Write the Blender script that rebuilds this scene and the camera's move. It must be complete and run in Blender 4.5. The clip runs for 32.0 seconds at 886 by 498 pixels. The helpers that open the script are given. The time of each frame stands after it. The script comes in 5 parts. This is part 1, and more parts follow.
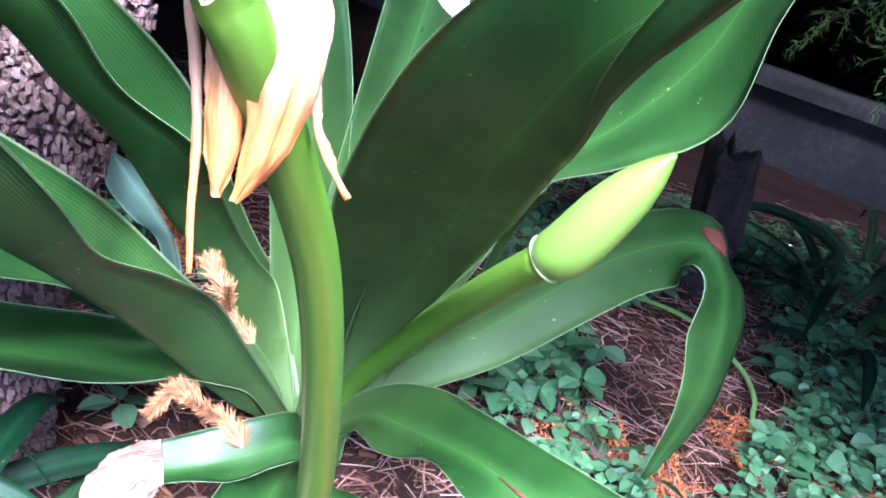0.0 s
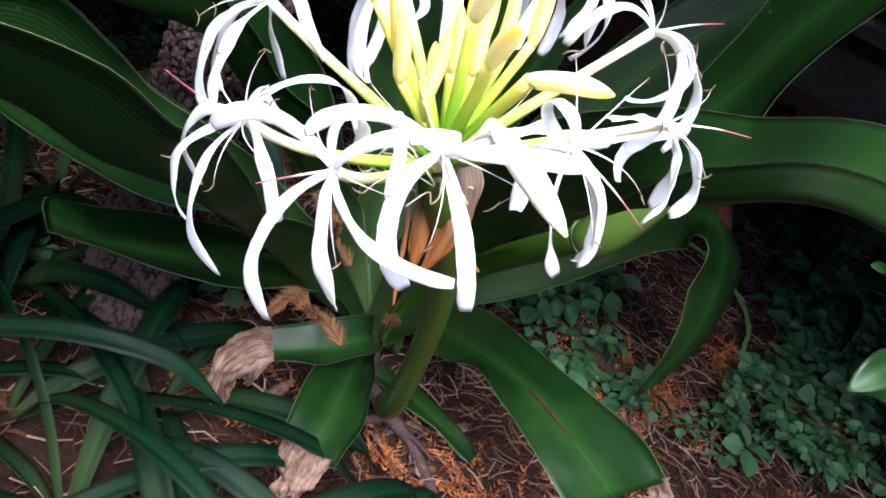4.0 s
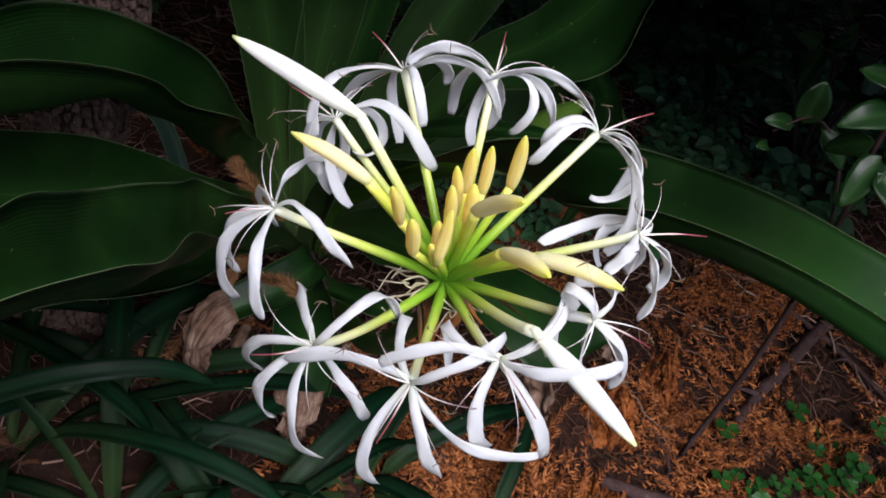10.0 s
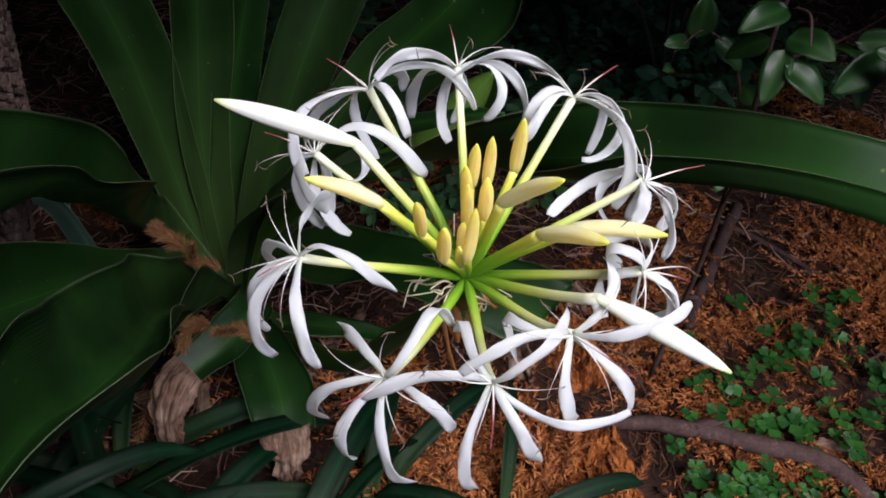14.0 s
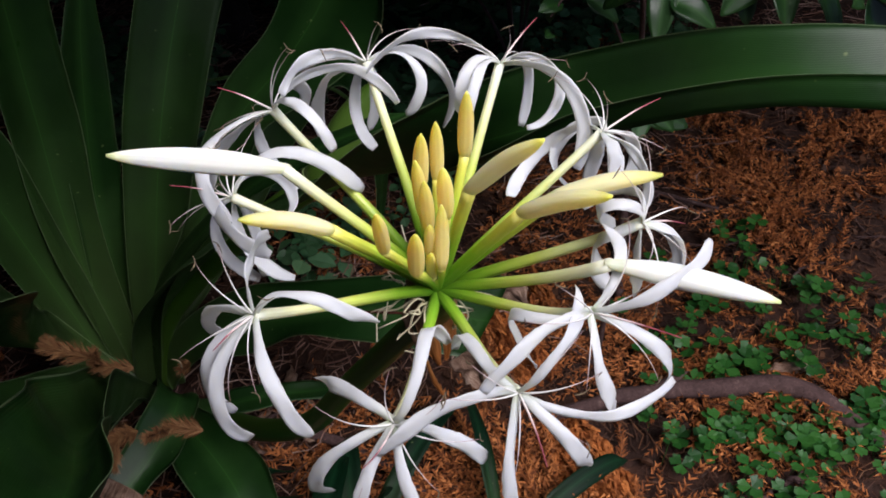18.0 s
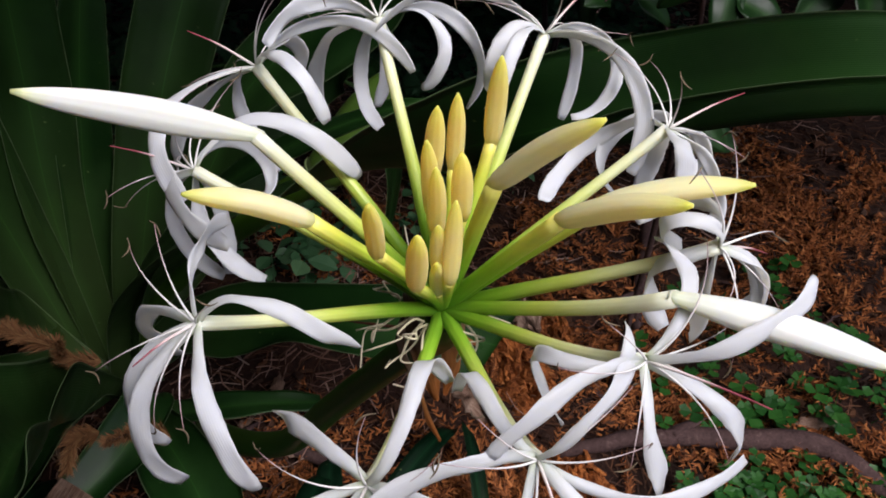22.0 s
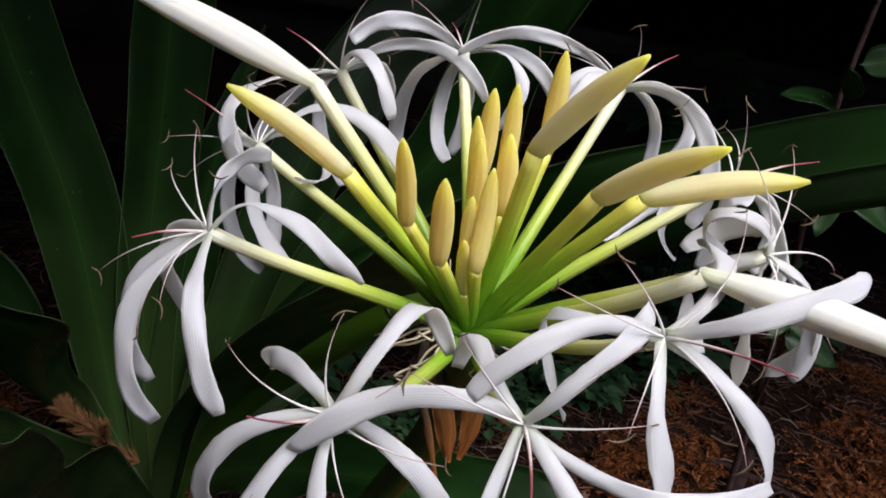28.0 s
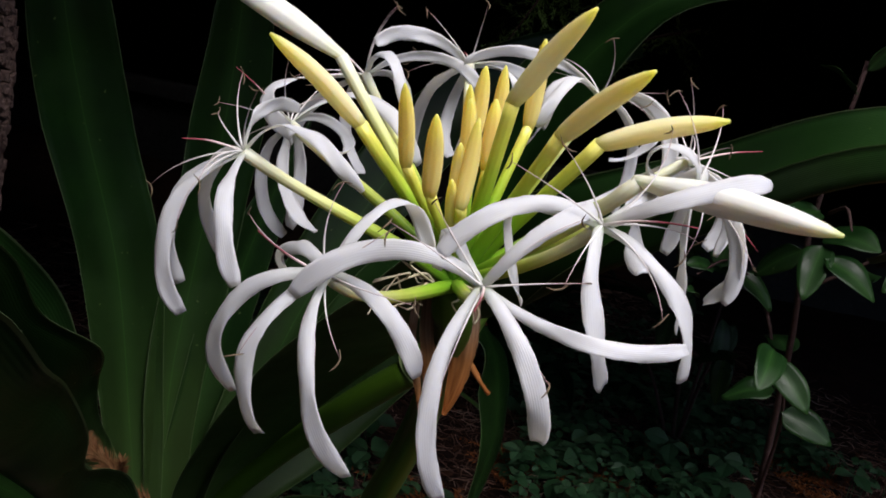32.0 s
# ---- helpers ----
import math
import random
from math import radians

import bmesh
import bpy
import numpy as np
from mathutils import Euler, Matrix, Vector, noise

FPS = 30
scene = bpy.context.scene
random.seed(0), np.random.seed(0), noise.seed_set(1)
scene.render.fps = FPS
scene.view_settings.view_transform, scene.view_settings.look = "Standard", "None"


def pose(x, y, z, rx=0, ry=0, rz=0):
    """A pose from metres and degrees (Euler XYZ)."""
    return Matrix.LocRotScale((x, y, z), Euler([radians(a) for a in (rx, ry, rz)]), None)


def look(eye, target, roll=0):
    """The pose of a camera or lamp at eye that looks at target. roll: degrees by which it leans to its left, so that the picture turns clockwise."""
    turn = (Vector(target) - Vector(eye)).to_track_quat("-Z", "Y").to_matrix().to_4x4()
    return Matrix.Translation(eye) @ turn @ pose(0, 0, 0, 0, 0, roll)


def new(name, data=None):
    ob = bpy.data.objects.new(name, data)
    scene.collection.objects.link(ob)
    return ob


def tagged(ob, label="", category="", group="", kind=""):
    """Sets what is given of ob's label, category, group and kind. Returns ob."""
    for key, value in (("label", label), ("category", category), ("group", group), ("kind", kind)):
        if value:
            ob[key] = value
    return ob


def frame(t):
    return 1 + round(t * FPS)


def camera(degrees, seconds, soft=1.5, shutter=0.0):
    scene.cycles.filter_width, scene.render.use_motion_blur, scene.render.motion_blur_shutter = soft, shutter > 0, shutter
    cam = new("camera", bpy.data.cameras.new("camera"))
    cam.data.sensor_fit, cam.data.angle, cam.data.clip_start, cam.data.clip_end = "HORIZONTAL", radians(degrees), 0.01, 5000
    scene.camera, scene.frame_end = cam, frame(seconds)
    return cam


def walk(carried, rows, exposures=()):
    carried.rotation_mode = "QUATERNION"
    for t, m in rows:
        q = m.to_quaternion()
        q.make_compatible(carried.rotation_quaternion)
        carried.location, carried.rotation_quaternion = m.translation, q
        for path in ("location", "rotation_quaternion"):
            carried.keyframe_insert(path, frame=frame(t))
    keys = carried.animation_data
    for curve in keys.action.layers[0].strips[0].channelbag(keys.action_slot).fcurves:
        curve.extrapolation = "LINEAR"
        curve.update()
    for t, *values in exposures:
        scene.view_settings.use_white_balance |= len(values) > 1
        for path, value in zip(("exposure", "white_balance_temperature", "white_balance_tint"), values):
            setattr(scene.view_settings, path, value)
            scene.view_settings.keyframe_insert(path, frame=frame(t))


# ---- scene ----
cam = camera(55.0, 32.0, soft=1.8)
# seconds, eye, target, roll
PATH = [
    (0, (0.0698, -0.0076, 0.7735), (0.1805, 0.9102, 0.3923), 16.18),
    (0.5, (0.0675, -0.0397, 0.7947), (0.1772, 0.8731, 0.4013), 17.09),
    (1, (0.0589, -0.0664, 0.8122), (0.1610, 0.8393, 0.4005), 17.75),
    (1.5, (0.0467, -0.0924, 0.8302), (0.1461, 0.8034, 0.3971), 18.77),
    (2, (0.0322, -0.1176, 0.8511), (0.1296, 0.7729, 0.4066), 20.21),
    (2.5, (0.0172, -0.1393, 0.8765), (0.1184, 0.7395, 0.4101), 21.69),
    (4.5, (-0.0361, -0.2013, 0.9825), (0.0865, 0.6251, 0.4330), 23.21),
    (5, (-0.0529, -0.2068, 1.0082), (0.0868, 0.5923, 0.4235), 23.95),
    (5.5, (-0.0679, -0.1941, 1.0426), (0.0748, 0.5900, 0.4385), 23.44),
    (6, (-0.0793, -0.1787, 1.0703), (0.0839, 0.5716, 0.4297), 24.60),
    (6.5, (-0.0923, -0.1715, 1.0965), (0.1013, 0.5554, 0.4377), 26.68),
    (7, (-0.1036, -0.1709, 1.1172), (0.1047, 0.5393, 0.4446), 26.23),
    (7.5, (-0.1124, -0.1611, 1.1323), (0.1182, 0.5353, 0.4527), 26.64),
    (8, (-0.1245, -0.1459, 1.1392), (0.1217, 0.5441, 0.4585), 25.12),
    (8.5, (-0.1373, -0.1385, 1.1447), (0.1322, 0.5391, 0.4604), 23.22),
    (9, (-0.1547, -0.1331, 1.1489), (0.1279, 0.5405, 0.4659), 21.40),
    (9.5, (-0.1602, -0.1271, 1.1495), (0.1378, 0.5428, 0.4694), 19.05),
    (10, (-0.1593, -0.1156, 1.1443), (0.1482, 0.5477, 0.4620), 16.65),
    (10.5, (-0.1640, -0.1089, 1.1421), (0.1522, 0.5461, 0.4558), 15.17),
    (11, (-0.1799, -0.1023, 1.1431), (0.1646, 0.5473, 0.4655), 14.09),
    (11.5, (-0.1904, -0.0927, 1.1387), (0.1783, 0.5469, 0.4642), 12.64),
    (12, (-0.2053, -0.0795, 1.1383), (0.1894, 0.5472, 0.4663), 11.55),
    (12.5, (-0.2298, -0.0700, 1.1377), (0.1870, 0.5387, 0.4625), 9.74),
    (13, (-0.2434, -0.0715, 1.1395), (0.2018, 0.5198, 0.4670), 8.91),
    (13.5, (-0.2353, -0.0817, 1.1410), (0.1943, 0.5186, 0.4665), 8.50),
    (15.5, (-0.2710, -0.0634, 1.1426), (0.2062, 0.5097, 0.4764), 2.08),
    (16, (-0.2664, -0.0583, 1.1356), (0.2112, 0.5073, 0.4633), 0.57),
    (16.5, (-0.2672, -0.0513, 1.1256), (0.2357, 0.5100, 0.4683), -1.08),
    (17, (-0.2592, -0.0425, 1.1156), (0.2829, 0.5012, 0.4749), -0.14),
    (17.5, (-0.2540, -0.0320, 1.1006), (0.2921, 0.5098, 0.4616), -1.42),
    (18, (-0.2494, -0.0182, 1.0860), (0.3010, 0.5176, 0.4456), -1.51),
    (18.5, (-0.2441, -0.0061, 1.0750), (0.3095, 0.5270, 0.4352), -1.65),
    (19, (-0.2361, -0.0003, 1.0652), (0.3181, 0.5316, 0.4249), -1.60),
    (19.5, (-0.2281, 0.0085, 1.0588), (0.3156, 0.5437, 0.4124), -1.55),
    (20, (-0.2165, 0.0179, 1.0551), (0.3177, 0.5510, 0.3989), -1.49),
    (20.5, (-0.2125, 0.0272, 1.0485), (0.3177, 0.5620, 0.3905), -1.35),
    (21, (-0.2073, 0.0309, 1.0403), (0.3245, 0.5615, 0.3803), 0.31),
    (21.5, (-0.2009, 0.0323, 1.0313), (0.3453, 0.5762, 0.3942), 1.79),
    (22, (-0.1939, 0.0358, 1.0191), (0.3547, 0.5876, 0.3909), 2.97),
    (22.5, (-0.1866, 0.0461, 1.0087), (0.3636, 0.6304, 0.4122), 2.54),
    (23, (-0.1815, 0.0516, 1.0009), (0.3810, 0.6520, 0.4324), 3.46),
    (23.5, (-0.1797, 0.0535, 0.9954), (0.3893, 0.6731, 0.4547), 3.63),
    (24, (-0.1735, 0.0577, 0.9871), (0.4020, 0.6918, 0.4707), 3.71),
    (24.5, (-0.1757, 0.0507, 0.9840), (0.4186, 0.7193, 0.5371), 3.96),
    (25, (-0.1779, 0.0458, 0.9711), (0.4102, 0.7181, 0.5214), 5.05),
    (25.5, (-0.1821, 0.0389, 0.9614), (0.3916, 0.7345, 0.5289), 5.93),
    (27.5, (-0.1876, -0.0142, 0.9270), (0.3515, 0.7345, 0.5411), 8.54),
    (28, (-0.1902, -0.0226, 0.9209), (0.3357, 0.7373, 0.5387), 8.99),
    (28.5, (-0.1870, -0.0335, 0.9120), (0.3396, 0.7308, 0.5395), 9.21),
    (29, (-0.1886, -0.0430, 0.9031), (0.3293, 0.7368, 0.5515), 9.56),
    (29.5, (-0.1894, -0.0602, 0.8935), (0.3315, 0.7359, 0.5857), 9.23),
    (30, (-0.1908, -0.0781, 0.8825), (0.3345, 0.7145, 0.5730), 9.63),
    (30.5, (-0.1936, -0.0921, 0.8745), (0.3282, 0.7083, 0.5794), 10.25),
    (31, (-0.1967, -0.1018, 0.8680), (0.3174, 0.7130, 0.5998), 10.03),
    (31.5, (-0.2002, -0.1108, 0.8620), (0.3114, 0.7124, 0.6157), 10.24),
    (32, (-0.2066, -0.1149, 0.8558), (0.2865, 0.7263, 0.6337), 11.28),
]
EXPOSURES = [(0.0, 5.07, 5300, 28), (1.0, 5.02, 5250, 30), (2.0, 4.65, 5250, 28), (2.5, 4.05, 5450, 24), (4.5, 1.75, 5950, 15), (5.0, 1.34, 6050, 15), (6.0, 0.98, 6150, 15), (9.0, 0.75, 6250, 15), (12.0, 0.7, 6300, 15), (16.0, 0.74, 6350, 15), (20.0, 0.47, 6450, 15), (25.0, 0.48, 6500, 15), (28.0, 0.47, 6550, 15), (30.0, 0.42, 6560, 15), (32.0, 0.52, 6600, 15)]
walk(cam, [(t, look(eye, target, roll)) for t, eye, target, roll in PATH], EXPOSURES)

# ---- world and light ----
world = bpy.data.worlds.new("world")
scene.world = world
world.use_nodes = True
sky = world.node_tree.nodes.new("ShaderNodeTexSky")
sky.sky_type, sky.sun_disc = "NISHITA", False
sky.sun_elevation, sky.sun_rotation = radians(59), radians(186)
back = world.node_tree.nodes["Background"]
back.inputs["Strength"].default_value = 0.12
world.node_tree.links.new(sky.outputs["Color"], back.inputs["Color"])
sun = new("sun", bpy.data.lights.new("sun", "SUN"))
sun.data.energy, sun.data.angle, sun.data.color = 5.4, radians(46), (1.0, 0.98, 0.96)
sun.matrix_world = look((-0.1, -1.0, 1.65), (0, 0, 0))


# ---- materials ----
def material(name, rough=0.5, spec=0.5, transl=0.0, through_gain=1.0):
    """A new node material: its tree, its principled shader, and a function that makes and links nodes."""
    m = bpy.data.materials.new(name)
    m.use_nodes = True
    tree = m.node_tree
    bsdf = tree.nodes["Principled BSDF"]
    bsdf.inputs["Roughness"].default_value = rough
    bsdf.inputs["Specular IOR Level"].default_value = spec

    def node(kind, values=(), **props):
        n = tree.nodes.new("ShaderNode" + kind)
        for key, value in props.items():
            setattr_plain(n, key, value)
        for key, value in dict(values).items():
            if hasattr(value, "is_output"):
                tree.links.new(value, n.inputs[key])
            else:
                n.inputs[key].default_value = value
        return n

    def colour(socket):
        tree.links.new(socket, bsdf.inputs["Base Color"])
        if transl:
            t = tree.nodes.new("ShaderNodeBsdfTranslucent")
            mix = tree.nodes.new("ShaderNodeMixShader")
            mix.inputs[0].default_value = transl
            boost = tree.nodes.new("ShaderNodeVectorMath")
            boost.operation = "SCALE"
            boost.inputs["Scale"].default_value = through_gain
            tree.links.new(socket, boost.inputs[0])
            tree.links.new(boost.outputs[0], t.inputs["Color"])
            tree.links.new(bsdf.outputs[0], mix.inputs[1])
            tree.links.new(t.outputs[0], mix.inputs[2])
            tree.links.new(mix.outputs[0], tree.nodes["Material Output"].inputs["Surface"])

    def bump(socket, strength, distance=0.002):
        b = node("Bump", {"Height": socket, "Strength": strength, "Distance": distance})
        tree.links.new(b.outputs["Normal"], bsdf.inputs["Normal"])

    return m, bsdf, node, colour, bump


def setattr_plain(n, key, value):
    if key == "operation":
        n.operation = value
    elif key == "data_type":
        n.data_type = value
    elif key == "blend_type":
        n.blend_type = value
    elif key == "feature":
        n.feature = value


def ramp(node, fac, stops):
    n = node("ValToRGB", {"Fac": fac})
    el = n.color_ramp.elements
    while len(el) < len(stops):
        el.new(0.5)
    for e, (p, c) in zip(el, stops):
        e.position, e.color = p, (*c, 1)
    return n.outputs["Color"]


def mixed(node, fac, a, b, blend="MIX"):
    n = node("MixRGB", {"Fac": fac, "Color1": a, "Color2": b}, blend_type=blend)
    return n.outputs["Color"]


def uv_axes(node):
    u = node("UVMap")
    s = node("SeparateXYZ", {"Vector": u.outputs["UV"]})
    return s.outputs["X"], s.outputs["Y"]


def noise_tex(node, scale, detail=3.0, rough=0.55):
    c = node("TexCoord")
    return node("TexNoise", {"Vector": c.outputs["Object"], "Scale": scale, "Detail": detail, "Roughness": rough}).outputs["Fac"]


def math_node(node, op, a, b=0.0, c=0.0):
    n = node("Math", operation=op)
    for k, v in enumerate((a, b, c)):
        if hasattr(v, "is_output"):
            n.id_data.links.new(v, n.inputs[k])
        else:
            n.inputs[k].default_value = v
    return n.outputs[0]


def leaf_material(name, dark, mid, light, rough=0.33, transl=0.22, veins=70.0, pale_base=0.0, rim=(0.42, 0.55, 0.3), spec=0.5):
    """A strap leaf: fine parallel veins along it, a paler midrib, blotches, a thin pale rim, and a pale foot."""
    m, bsdf, node, colour, bump = material(name, rough, spec, transl, 2.8)
    u, v = uv_axes(node)
    off = math_node(node, "ABSOLUTE", math_node(node, "SUBTRACT", u, 0.5))
    blot = ramp(node, noise_tex(node, 9.0, 4.0), [(0.3, dark), (0.5, mid), (0.75, light)])
    wav = math_node(node, "SINE", math_node(node, "MULTIPLY", u, veins * 6.283))
    jit = noise_tex(node, 60.0, 2.0)
    vein = math_node(node, "MULTIPLY", math_node(node, "ADD", wav, 1.0), math_node(node, "MULTIPLY", jit, 0.16))
    c = mixed(node, vein, blot, (*light, 1))
    band = ramp(node, math_node(node, "ADD", off, math_node(node, "MULTIPLY", noise_tex(node, 7.0), 0.06)), [(0.02, (0.45, 0.45, 0.45)), (0.22, (0, 0, 0))])
    c = mixed(node, band, c, (*[min(1.0, 1.7 * k) for k in light], 1))
    rib = math_node(node, "MULTIPLY", math_node(node, "LESS_THAN", off, 0.008), 0.4)
    c = mixed(node, rib, c, (*[min(1.0, 2.2 * k) for k in light], 1))
    foot = ramp(node, v, [(0.0, (pale_base,) * 3), (0.28, (0.25 * pale_base,) * 3), (0.5, (0, 0, 0))])
    c = mixed(node, foot, c, (0.34, 0.5, 0.16, 1))
    spots = ramp(node, noise_tex(node, 120.0, 1.0), [(0.77, (0, 0, 0)), (0.82, (0.4, 0.4, 0.4))])
    c = mixed(node, spots, c, (0.2, 0.25, 0.09, 1))
    edge = math_node(node, "GREATER_THAN", off, 0.491)
    c = mixed(node, math_node(node, "MULTIPLY", edge, 0.22), c, (*rim, 1))
    colour(c)
    bump(math_node(node, "ADD", wav, math_node(node, "MULTIPLY", noise_tex(node, 35.0), 3.0)), 0.14, 0.001)
    rg = ramp(node, noise_tex(node, 14.0), [(0.3, (rough * 0.8,) * 3), (0.7, (min(1.0, rough * 1.5),) * 3)])
    bsdf.id_data.links.new(rg, bsdf.inputs["Roughness"])
    return m


def noisy_material(name, stops, scale, rough=0.8, spec=0.3, transl=0.0, fine=0.0, bumps=0.3, dist=0.003, per_object=0.0):
    """Colours over two scales of noise, with relief."""
    m, bsdf, node, colour, bump = material(name, rough, spec, transl)
    n1 = noise_tex(node, scale, 5.0, 0.6)
    n2 = noise_tex(node, fine or scale * 7, 3.0, 0.6)
    fac = math_node(node, "ADD", math_node(node, "MULTIPLY", n1, 0.6), math_node(node, "MULTIPLY", n2, 0.4))
    if per_object:
        info = node("ObjectInfo")
        fac = math_node(node, "ADD", fac, math_node(node, "MULTIPLY", math_node(node, "SUBTRACT", info.outputs["Random"], 0.5), per_object))
    colour(ramp(node, fac, stops))
    bump(n2, bumps, dist)
    return m


def island_material(name, stops, rough=0.8, spec=0.3, transl=0.0, scale=40.0):
    """Each loose piece takes its own tint."""
    m, bsdf, node, colour, bump = material(name, rough, spec, transl)
    g = node("NewGeometry")
    n = noise_tex(node, scale)
    fac = math_node(node, "ADD", math_node(node, "MULTIPLY", g.outputs["Random Per Island"], 0.75), math_node(node, "MULTIPLY", n, 0.25))
    colour(ramp(node, fac, stops))
    bump(n, 0.3, 0.002)
    return m


def along_material(name, stops, rough=0.4, spec=0.4, transl=0.15, streak=0.06, tint=(1, 1, 1), soft=0.0, relief=0.12, depth=0.012):
    """Colour that changes along a part from its foot to its tip, with fine lengthwise streaks."""
    m, bsdf, node, colour, bump = material(name, rough, spec, transl)
    bsdf.inputs["Subsurface Weight"].default_value = soft
    bsdf.inputs["Subsurface Scale"].default_value = depth
    bsdf.inputs["Subsurface Radius"].default_value = (1.0, 0.8, 0.5)
    u, v = uv_axes(node)
    n = noise_tex(node, 80.0, 3.0)
    fac = math_node(node, "ADD", v, math_node(node, "MULTIPLY", math_node(node, "SUBTRACT", n, 0.5), 0.12))
    c = ramp(node, fac, stops)
    wav = math_node(node, "SINE", math_node(node, "MULTIPLY", u, 6.283 * 9))
    s = math_node(node, "MULTIPLY", math_node(node, "ADD", wav, 1.0), streak)
    colour(mixed(node, s, c, (*[0.8 * k for k in tint], 1), "MULTIPLY"))
    bump(math_node(node, "ADD", wav, math_node(node, "MULTIPLY", n, 2.0)), relief, 0.0006)
    return m


def dry_material(name, stops):
    """A dead leaf: lengthwise fibres, stains and a dull papery face."""
    m, bsdf, node, colour, bump = material(name, 0.8, 0.15, 0.25)
    uv = node("UVMap")
    long_way = node("Mapping", {"Vector": uv.outputs["UV"], "Scale": (26.0, 1.6, 1.0)})
    fibre = node("TexNoise", {"Vector": long_way.outputs["Vector"], "Scale": 1.6, "Detail": 4.0, "Roughness": 0.6}).outputs["Fac"]
    stain = noise_tex(node, 26.0, 4.0, 0.6)
    fac = math_node(node, "ADD", math_node(node, "MULTIPLY", fibre, 0.5), math_node(node, "MULTIPLY", stain, 0.5))
    colour(ramp(node, fac, stops))
    bump(fibre, 0.5, 0.002)
    return m


PETAL = along_material("petal_white", [(0.0, (0.66, 0.72, 0.5)), (0.07, (0.76, 0.78, 0.72)), (0.2, (0.8, 0.8, 0.805)), (1.0, (0.79, 0.79, 0.805))], 0.45, 0.35, 0.42, 0.045, (1, 1, 1), 0.4, 0.12)
BUD_WHITE = along_material("bud_white", [(0.0, (0.7, 0.74, 0.5)), (0.2, (0.66, 0.67, 0.63)), (0.85, (0.66, 0.67, 0.65)), (0.96, (0.72, 0.74, 0.45)), (1.0, (0.5, 0.56, 0.2))], 0.45, 0.4, 0.1, 0.05, (1, 1, 1), 0.5)
BUD_CREAM = along_material("bud_cream", [(0.0, (0.66, 0.6, 0.16)), (0.12, (0.92, 0.72, 0.27)), (0.6, (0.93, 0.73, 0.27)), (0.86, (0.9, 0.74, 0.19)), (1.0, (0.76, 0.68, 0.1))], 0.5, 0.3, 0.3, 0.04, (1, 1, 1), 0.85, 0.12, 0.014)
BUD_PALE = along_material("bud_pale_cream", [(0.0, (0.64, 0.64, 0.2)), (0.12, (0.92, 0.83, 0.5)), (0.6, (0.93, 0.82, 0.47)), (0.88, (0.91, 0.8, 0.32)), (1.0, (0.74, 0.7, 0.1))], 0.5, 0.3, 0.3, 0.04, (1, 1, 1), 0.85, 0.12, 0.014)
PEDICEL = along_material("pedicel_green", [(0.0, (0.08, 0.24, 0.01)), (0.28, (0.2, 0.38, 0.022)), (0.52, (0.44, 0.52, 0.1)), (0.78, (0.66, 0.67, 0.38)), (1.0, (0.7, 0.71, 0.58))], 0.4, 0.45, 0.1, 0.08, (1, 1, 1), 0.4)
BUD_STALK = along_material("bud_stalk_green", [(0.0, (0.0750, 0.2500, 0.0125)), (0.5, (0.2500, 0.4500, 0.0250)), (0.85, (0.6250, 0.6625, 0.1000)), (1.0, (0.8250, 0.7500, 0.1750))], 0.4, 0.45, 0.1, 0.06, (1, 1, 1), 0.4)
FILAMENT = along_material("filament", [(0.0, (0.78, 0.78, 0.77)), (0.5, (0.72, 0.68, 0.68)), (0.85, (0.5, 0.36, 0.37)), (1.0, (0.3, 0.16, 0.17))], 0.5, 0.3, 0.2, 0.02)
STYLE = along_material("style_red", [(0.0, (0.76, 0.75, 0.72)), (0.45, (0.68, 0.5, 0.5)), (0.65, (0.28, 0.07, 0.09)), (1.0, (0.22, 0.035, 0.05))], 0.5, 0.3, 0.1, 0.02)
ANTHER = noisy_material("anther_tan", [(0.3, (0.05, 0.035, 0.028)), (0.7, (0.2, 0.15, 0.09))], 300, 0.8)
BRACT = along_material("dry_bract", [(0.0, (0.30, 0.23, 0.18)), (0.35, (0.29, 0.19, 0.12)), (0.62, (0.38, 0.155, 0.045)), (1.0, (0.36, 0.115, 0.025))], 0.6, 0.3, 0.3, 0.16, (0.3672, 0.2938, 0.2448))
FIBRE = along_material("pale_fibre", [(0.0, (0.6, 0.55, 0.36)), (1.0, (0.66, 0.58, 0.44))], 0.6, 0.3, 0.2, 0.02)
SCAPE = along_material("scape_green", [(0.0, (0.034, 0.075, 0.009)), (0.5, (0.027, 0.075, 0.0045)), (1.0, (0.046, 0.105, 0.007))], 0.35, 0.5, 0.05, 0.1)
POD = along_material("pod_lime", [(0.0, (0.0648, 0.1146, 0.0180)), (0.04, (0.1002, 0.1375, 0.0503)), (0.08, (0.0560, 0.1113, 0.0144)), (0.5, (0.0648, 0.1244, 0.0198)), (0.85, (0.0589, 0.1179, 0.0162)), (1.0, (0.0353, 0.0884, 0.0072))], 0.3, 0.5, 0.1, 0.05)
POD_RIM = along_material("pod_rim", [(0.0, (0.1, 0.14, 0.05)), (1.0, (0.12, 0.16, 0.06))], 0.5, 0.4, 0.1, 0.05)
LILY = leaf_material("lily_leaf", (0.0041, 0.0184, 0.0036), (0.0064, 0.0264, 0.005), (0.0136, 0.0462, 0.0082), 0.34, 0.22, pale_base=0.12, spec=0.3)
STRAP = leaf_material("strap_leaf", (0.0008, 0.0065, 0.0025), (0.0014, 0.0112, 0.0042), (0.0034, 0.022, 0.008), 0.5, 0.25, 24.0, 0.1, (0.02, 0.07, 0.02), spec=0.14)
